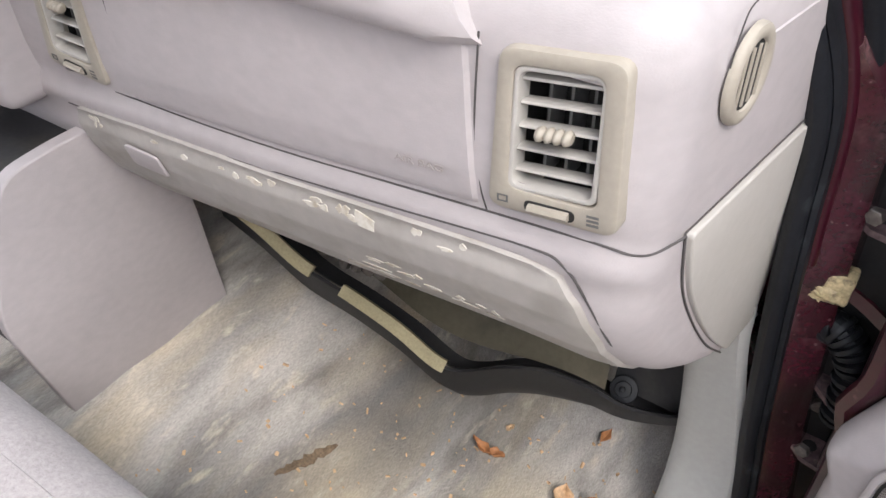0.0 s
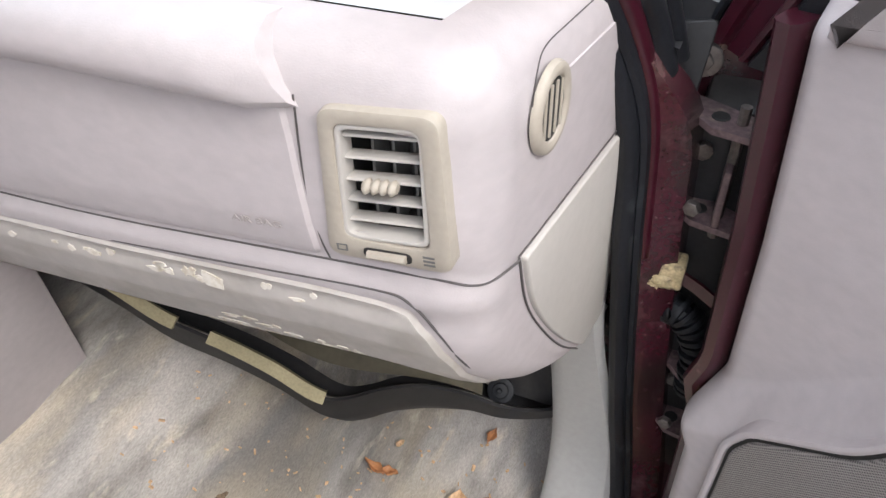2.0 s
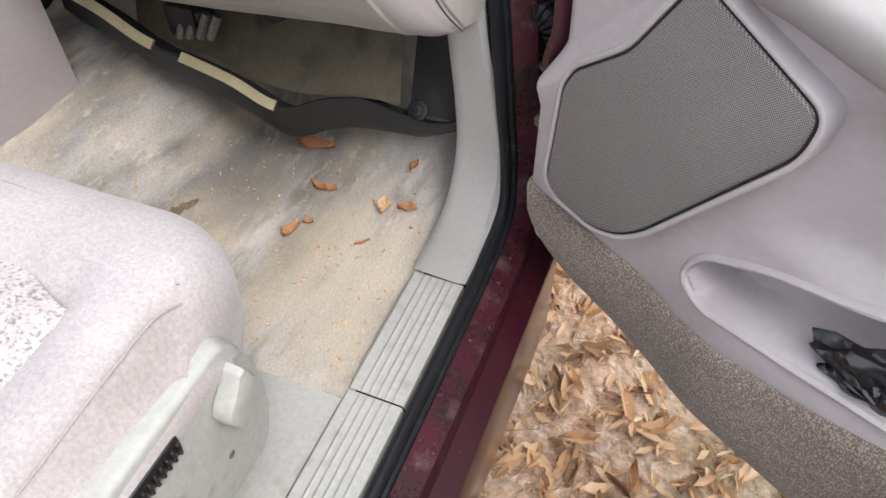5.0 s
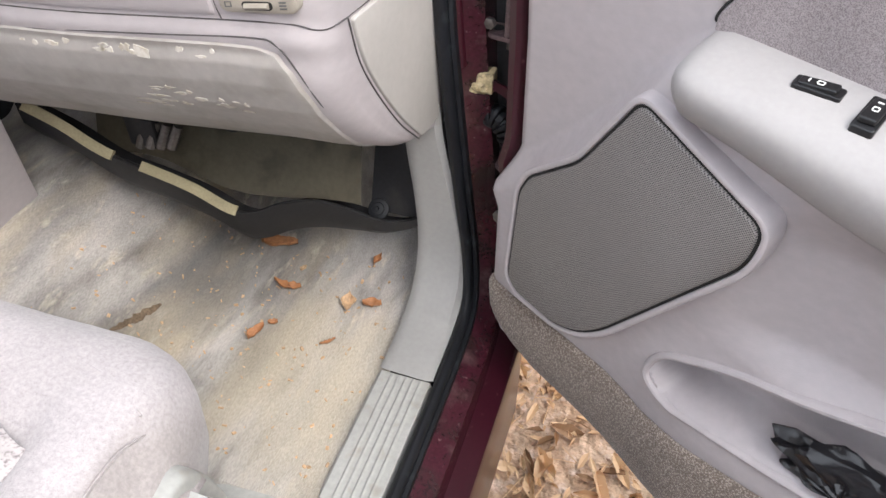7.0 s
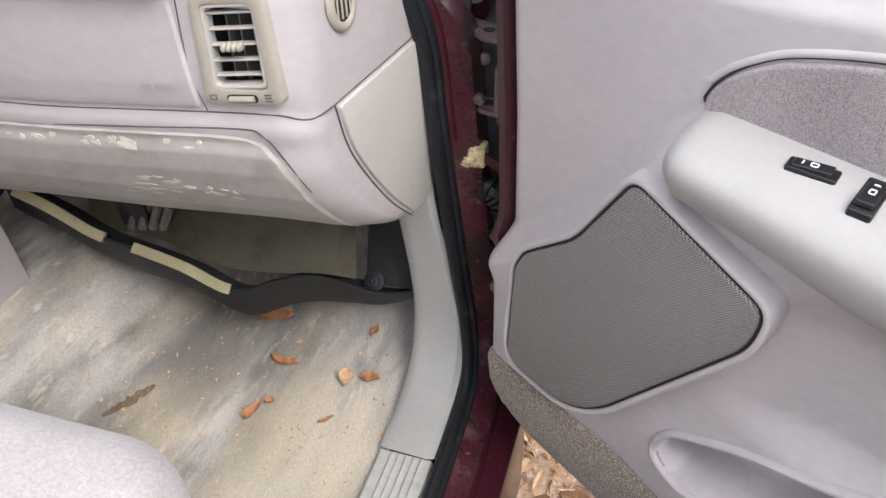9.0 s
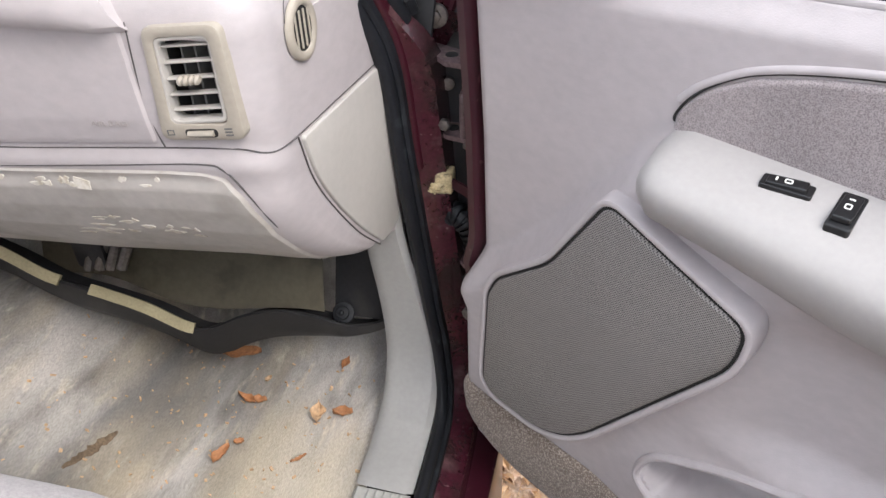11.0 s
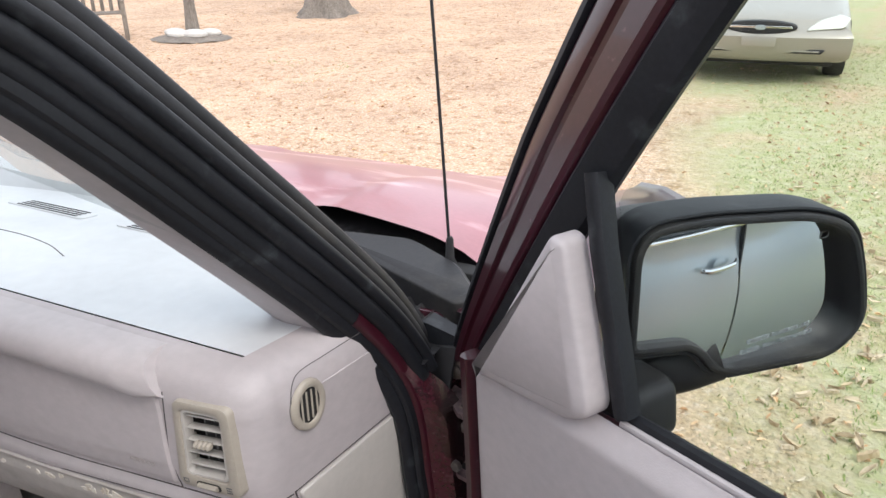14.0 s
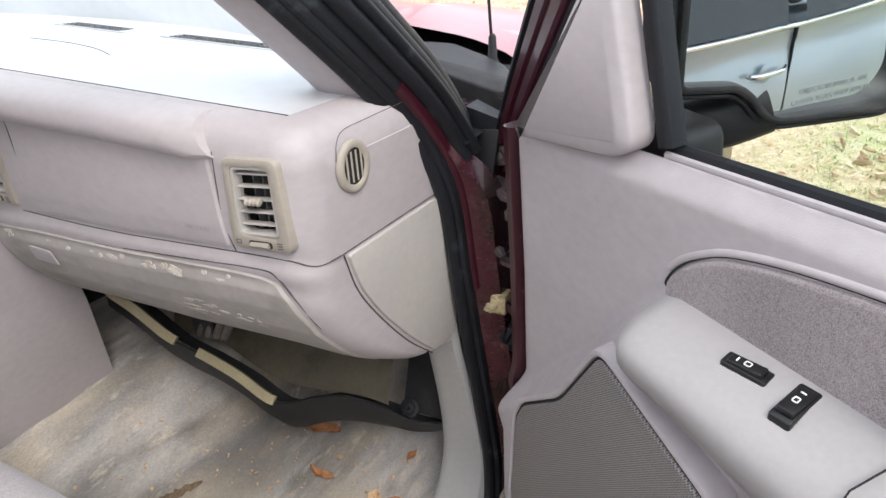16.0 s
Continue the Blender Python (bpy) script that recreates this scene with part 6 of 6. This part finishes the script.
    part("lower_intake", slab(rounded([(-0.62, 0.355), (0.62, 0.355), (0.66, 0.40), (-0.66, 0.40)], 0.02), 0.10, 0.118, 0.004, lambda a, b, h: Vector((a, -h + 0.12 * a * a, b))), BLACK_PLASTIC, s, "dark lower intake slot")
    part("intake_bar", slab(rounded([(-0.60, 0.372), (0.60, 0.372), (0.60, 0.386), (-0.60, 0.386)], 0.005), 0.11, 0.125, 0.004, lambda a, b, h: Vector((a, -h + 0.12 * a * a, b))), GOLD, s)
    part("undertray", box(-0.75, 0.1, 0.2, 0.75, 4.3, 0.36, 0.02), DARK_HOLE, s)
    return s


sd = sedan()
sd.matrix_world = pose(-0.10, 8.8, 0.24, 1.7, 0, 2)


def suv():
    """A silver sport utility parked beside the truck; its near side faces -x at the origin."""
    s = thing("parked_suv", "silver sport utility parked beside the truck", "car")
    for k, (y0, y1) in enumerate(((-0.02, 1.02), (1.03, 2.0))):
        d = part("door", grid(14, 24, lambda a, b: (0.0 - 0.06 * math.sin(math.pi * min(1, b * 1.1)) + 0.02 * (b < 0.12), y0 + (y1 - y0) * a, 0.26 + 0.84 * b)), SILVER, s)
        hy = y1 - 0.22
        part("door_handle", tube(spline([(-0.05, hy, 0.95), (-0.085, hy + 0.03, 0.952), (-0.085, hy + 0.14, 0.955), (-0.05, hy + 0.18, 0.955)]), 0.011), CHROME, d, "chrome door handle")
        part("handle_cup", disc((-0.046, hy + 0.09, 0.945), (-1, 0, 0.1), 0.035, 0.002), SILVER, d)
        part("side_window", grid(6, 6, lambda a, b: (-0.012 + 0.16 * b, y0 + 0.04 + (y1 - y0 - 0.08) * a, 1.115 + 0.40 * b)), DARK_GLASS, s, "dark tinted side window")
    part("window_chrome", tube([(-0.03, -0.9, 1.105), (-0.03, 2.0, 1.105)], 0.009), CHROME, s)
    part("door_gap", box(-0.028, 1.0215, 0.46, 0.0, 1.0285, 1.10, 0), DARK_HOLE, s)
    part("front_fender", grid(20, 16, lambda a, b: (-0.05 * math.sin(b * 2.6) + 0.18 * smooth((a - 0.6) / 0.4), 2.01 + 1.1 * a, 0.45 + 0.70 * b - 0.1 * a * b)), SILVER, s)
    part("rear_quarter", grid(20, 16, lambda a, b: (-0.05 * math.sin(b * 2.6) + 0.12 * smooth((a - 0.6) / 0.4), -0.03 - 1.4 * a, 0.26 + 0.84 * b)), SILVER, s)
    part("rear_window", grid(6, 6, lambda a, b: (-0.012 + 0.16 * b, -0.1 - 1.0 * a, 1.115 + 0.40 * b)), DARK_GLASS, s)
    part("roof", grid(10, 10, lambda a, b: (0.13 + 1.5 * b, -1.4 + 3.2 * a, 1.60 + 0.12 * math.sin(b * math.pi) ** 0.6)), SILVER, s)
    part("core", box(0.17, -1.45, 0.35, 1.65, 3.1, 1.15, 0.05), SILVER, s)
    part("pillar", box(0.0, 0.985, 1.18, 0.14, 1.055, 1.60, 0.02), BLACK_PLASTIC, s)
    part("rocker", box(0.0, -0.9, 0.2, 0.1, 2.0, 0.28, 0.02), BLACK_PLASTIC, s)
    for y in (-0.75, 2.45):
        wheel(s, 0.1, y, 0.35, 0.40, 0.24)
        wheel(s, 1.55, y, 0.35, 0.40, 0.24)
    return s


sv = suv()
sv.matrix_world = pose(1.287, -0.03, 0.013, 1.7, 0, -33.2)

# trees and yard objects ahead
def tree(x, y, r, hgt, seed, name="tree", label="bare grey-barked tree with flared roots"):
    rnd = random.Random(seed)
    t = thing(name, label, "tree", "yard trees")
    z0 = ground_h(x, y) - 0.1

    def trunk(a, b):
        th = 2 * math.pi * a
        z = hgt * b
        flare = 1 + 0.9 * math.exp(-z / 0.25) * (1 + 0.35 * math.cos(5 * th + seed))
        rr = r * flare * (1 - 0.5 * b) * (1 + 0.1 * noise.noise((math.cos(th) * 2, math.sin(th) * 2, z * 2 + seed)))
        return x + rr * math.cos(th) + 0.15 * b * math.sin(b * 3 + seed), y + rr * math.sin(th), z0 + z
    part("trunk", grid(28, 30, trunk, wrap=True), BARK, t)
    limbs, leaves = [], []
    for k in range(14):
        a, h0 = rnd.uniform(0, 6.28), hgt * rnd.uniform(0.45, 0.98)
        l = rnd.uniform(1.5, 3.2)
        p0 = Vector((x, y, z0 + h0))
        p2 = p0 + Vector((math.cos(a) * l, math.sin(a) * l, l * 0.6))
        p1 = p0.lerp(p2, 0.5) + Vector((0, 0, -0.2))
        path = spline([p0, p1, p2], 5)
        limbs.append(loft([[p + Vector((math.cos(q), math.sin(q), 0)) * (r * 0.35 * (1 - i / len(path)) + 0.01) for q in [j * 1.047 for j in range(6)]] for i, p in enumerate(path)]))
        for j in range(60):
            c = path[rnd.randrange(4, len(path))] + Vector((rnd.gauss(0, 0.4), rnd.gauss(0, 0.4), rnd.gauss(0, 0.35)))
            d = Vector((rnd.gauss(0, 1), rnd.gauss(0, 1), rnd.gauss(0, 1))).normalized() * 0.07
            e = d.cross(Vector((0.3, 0.5, 0.8))).normalized() * 0.035
            leaves.append(([tuple(c - d), tuple(c + e), tuple(c + d), tuple(c - e)], [(0, 1, 2, 3)]))
    part("limbs", join(*limbs), BARK, t)
    part("crown", join(*leaves), LITTER, t, smooth=False)


tree(-8.5, 12.8, 0.36, 7.0, 3)
tree(6.5, 22.0, 0.35, 9.0, 5)
tree(-14.0, 24.0, 0.35, 9.0, 8)
tree(5.5, -9.0, 0.3, 8.0, 11)
tree(9.0, -6.0, 0.3, 8.0, 14)
yz = ground_h(-9.1, 9.7)
mound = thing("yard_ornament", "weathered post with pale stones on a mulch mound", "post")
part("post", loft([[Vector((-9.1 + r * math.cos(i * 0.7854), 9.7 + r * math.sin(i * 0.7854), yz + z)) for i in range(8)] for z, r in ((0.0, 0.13), (0.25, 0.11), (0.5, 0.09), (1.6, 0.085), (1.62, 0.05))]), BARK, mound)
for k, (dx, dy, s) in enumerate(((0.22, -0.2, 0.17), (-0.05, -0.28, 0.16), (-0.3, -0.1, 0.15), (0.3, 0.1, 0.14))):
    part("stone", [(-9.1 + dx + s * p[0] * 1.5, 9.7 + dy + s * p[1], yz + 0.08 + s * 0.5 * p[2]) for p in grid(14, 8, lambda a, b: (math.cos(6.283 * a) * math.cos(3.14 * (b - 0.5)), math.sin(6.283 * a) * math.cos(3.14 * (b - 0.5)), math.sin(3.14 * (b - 0.5))), wrap=True)[0]] and ([(-9.1 + dx + s * p[0] * 1.5, 9.7 + dy + s * p[1], yz + 0.08 + s * 0.5 * p[2]) for p in grid(14, 8, lambda a, b: (math.cos(6.283 * a) * math.cos(3.14 * (b - 0.5)), math.sin(6.283 * a) * math.cos(3.14 * (b - 0.5)), math.sin(3.14 * (b - 0.5))), wrap=True)[0]], grid(14, 8, lambda a, b: (0, 0, 0), wrap=True)[1]), STONE, mound)
part("mulch", grid(30, 8, lambda a, b: (-9.1 + 0.75 * b * math.cos(6.283 * a), 9.65 + 0.6 * b * math.sin(6.283 * a), yz + 0.10 * (1 - b * b) - 0.01 + 0.02 * noise.noise((a * 20, b * 5, 0))), wrap=True), BARK, mound)
bench = thing("garden_bench", "dark wooden slatted garden bench on the lawn", "bench")
BEN = pose(-10.6, 8.65, ground_h(-10.6, 8.65), 0, 0, 48)
for k in range(4):
    part("seat_slat", moved(box(-0.75, -0.22 + 0.11 * k, 0.42, 0.75, -0.13 + 0.11 * k, 0.45, 0.005), BEN), BARK, bench)
for k in range(11):
    part("back_slat", moved(box(-0.7 + 0.14 * k - 0.03, 0.24, 0.45, -0.7 + 0.14 * k + 0.03, 0.26, 0.88, 0.005), BEN), BARK, bench)
part("top_rail", moved(box(-0.78, 0.22, 0.86, 0.78, 0.28, 0.94, 0.01), BEN), BARK, bench)
for x in (-0.74, 0.74):
    for y in (-0.2, 0.25):
        part("leg", moved(box(x - 0.035, y - 0.035, 0.0, x + 0.035, y + 0.035, 0.62 if y < 0 else 0.9, 0.005), BEN), BARK, bench)
    part("armrest", moved(box(x - 0.04, -0.25, 0.60, x + 0.04, 0.28, 0.64, 0.008), BEN), BARK, bench)
path_ob = part("path_slab", grid(12, 60, lambda a, b: (3.4 + 0.9 * a + 0.30 * (b * 14), 2.0 + 14 * b, gz(0, 2.0 + 14 * b) + 0.045 + 0.015 * noise.noise((b * 30, a * 3, 0)))), CONCRETE)
tagged(path_ob, "pale concrete driveway edge beside the lawn", "path", kind="structure")
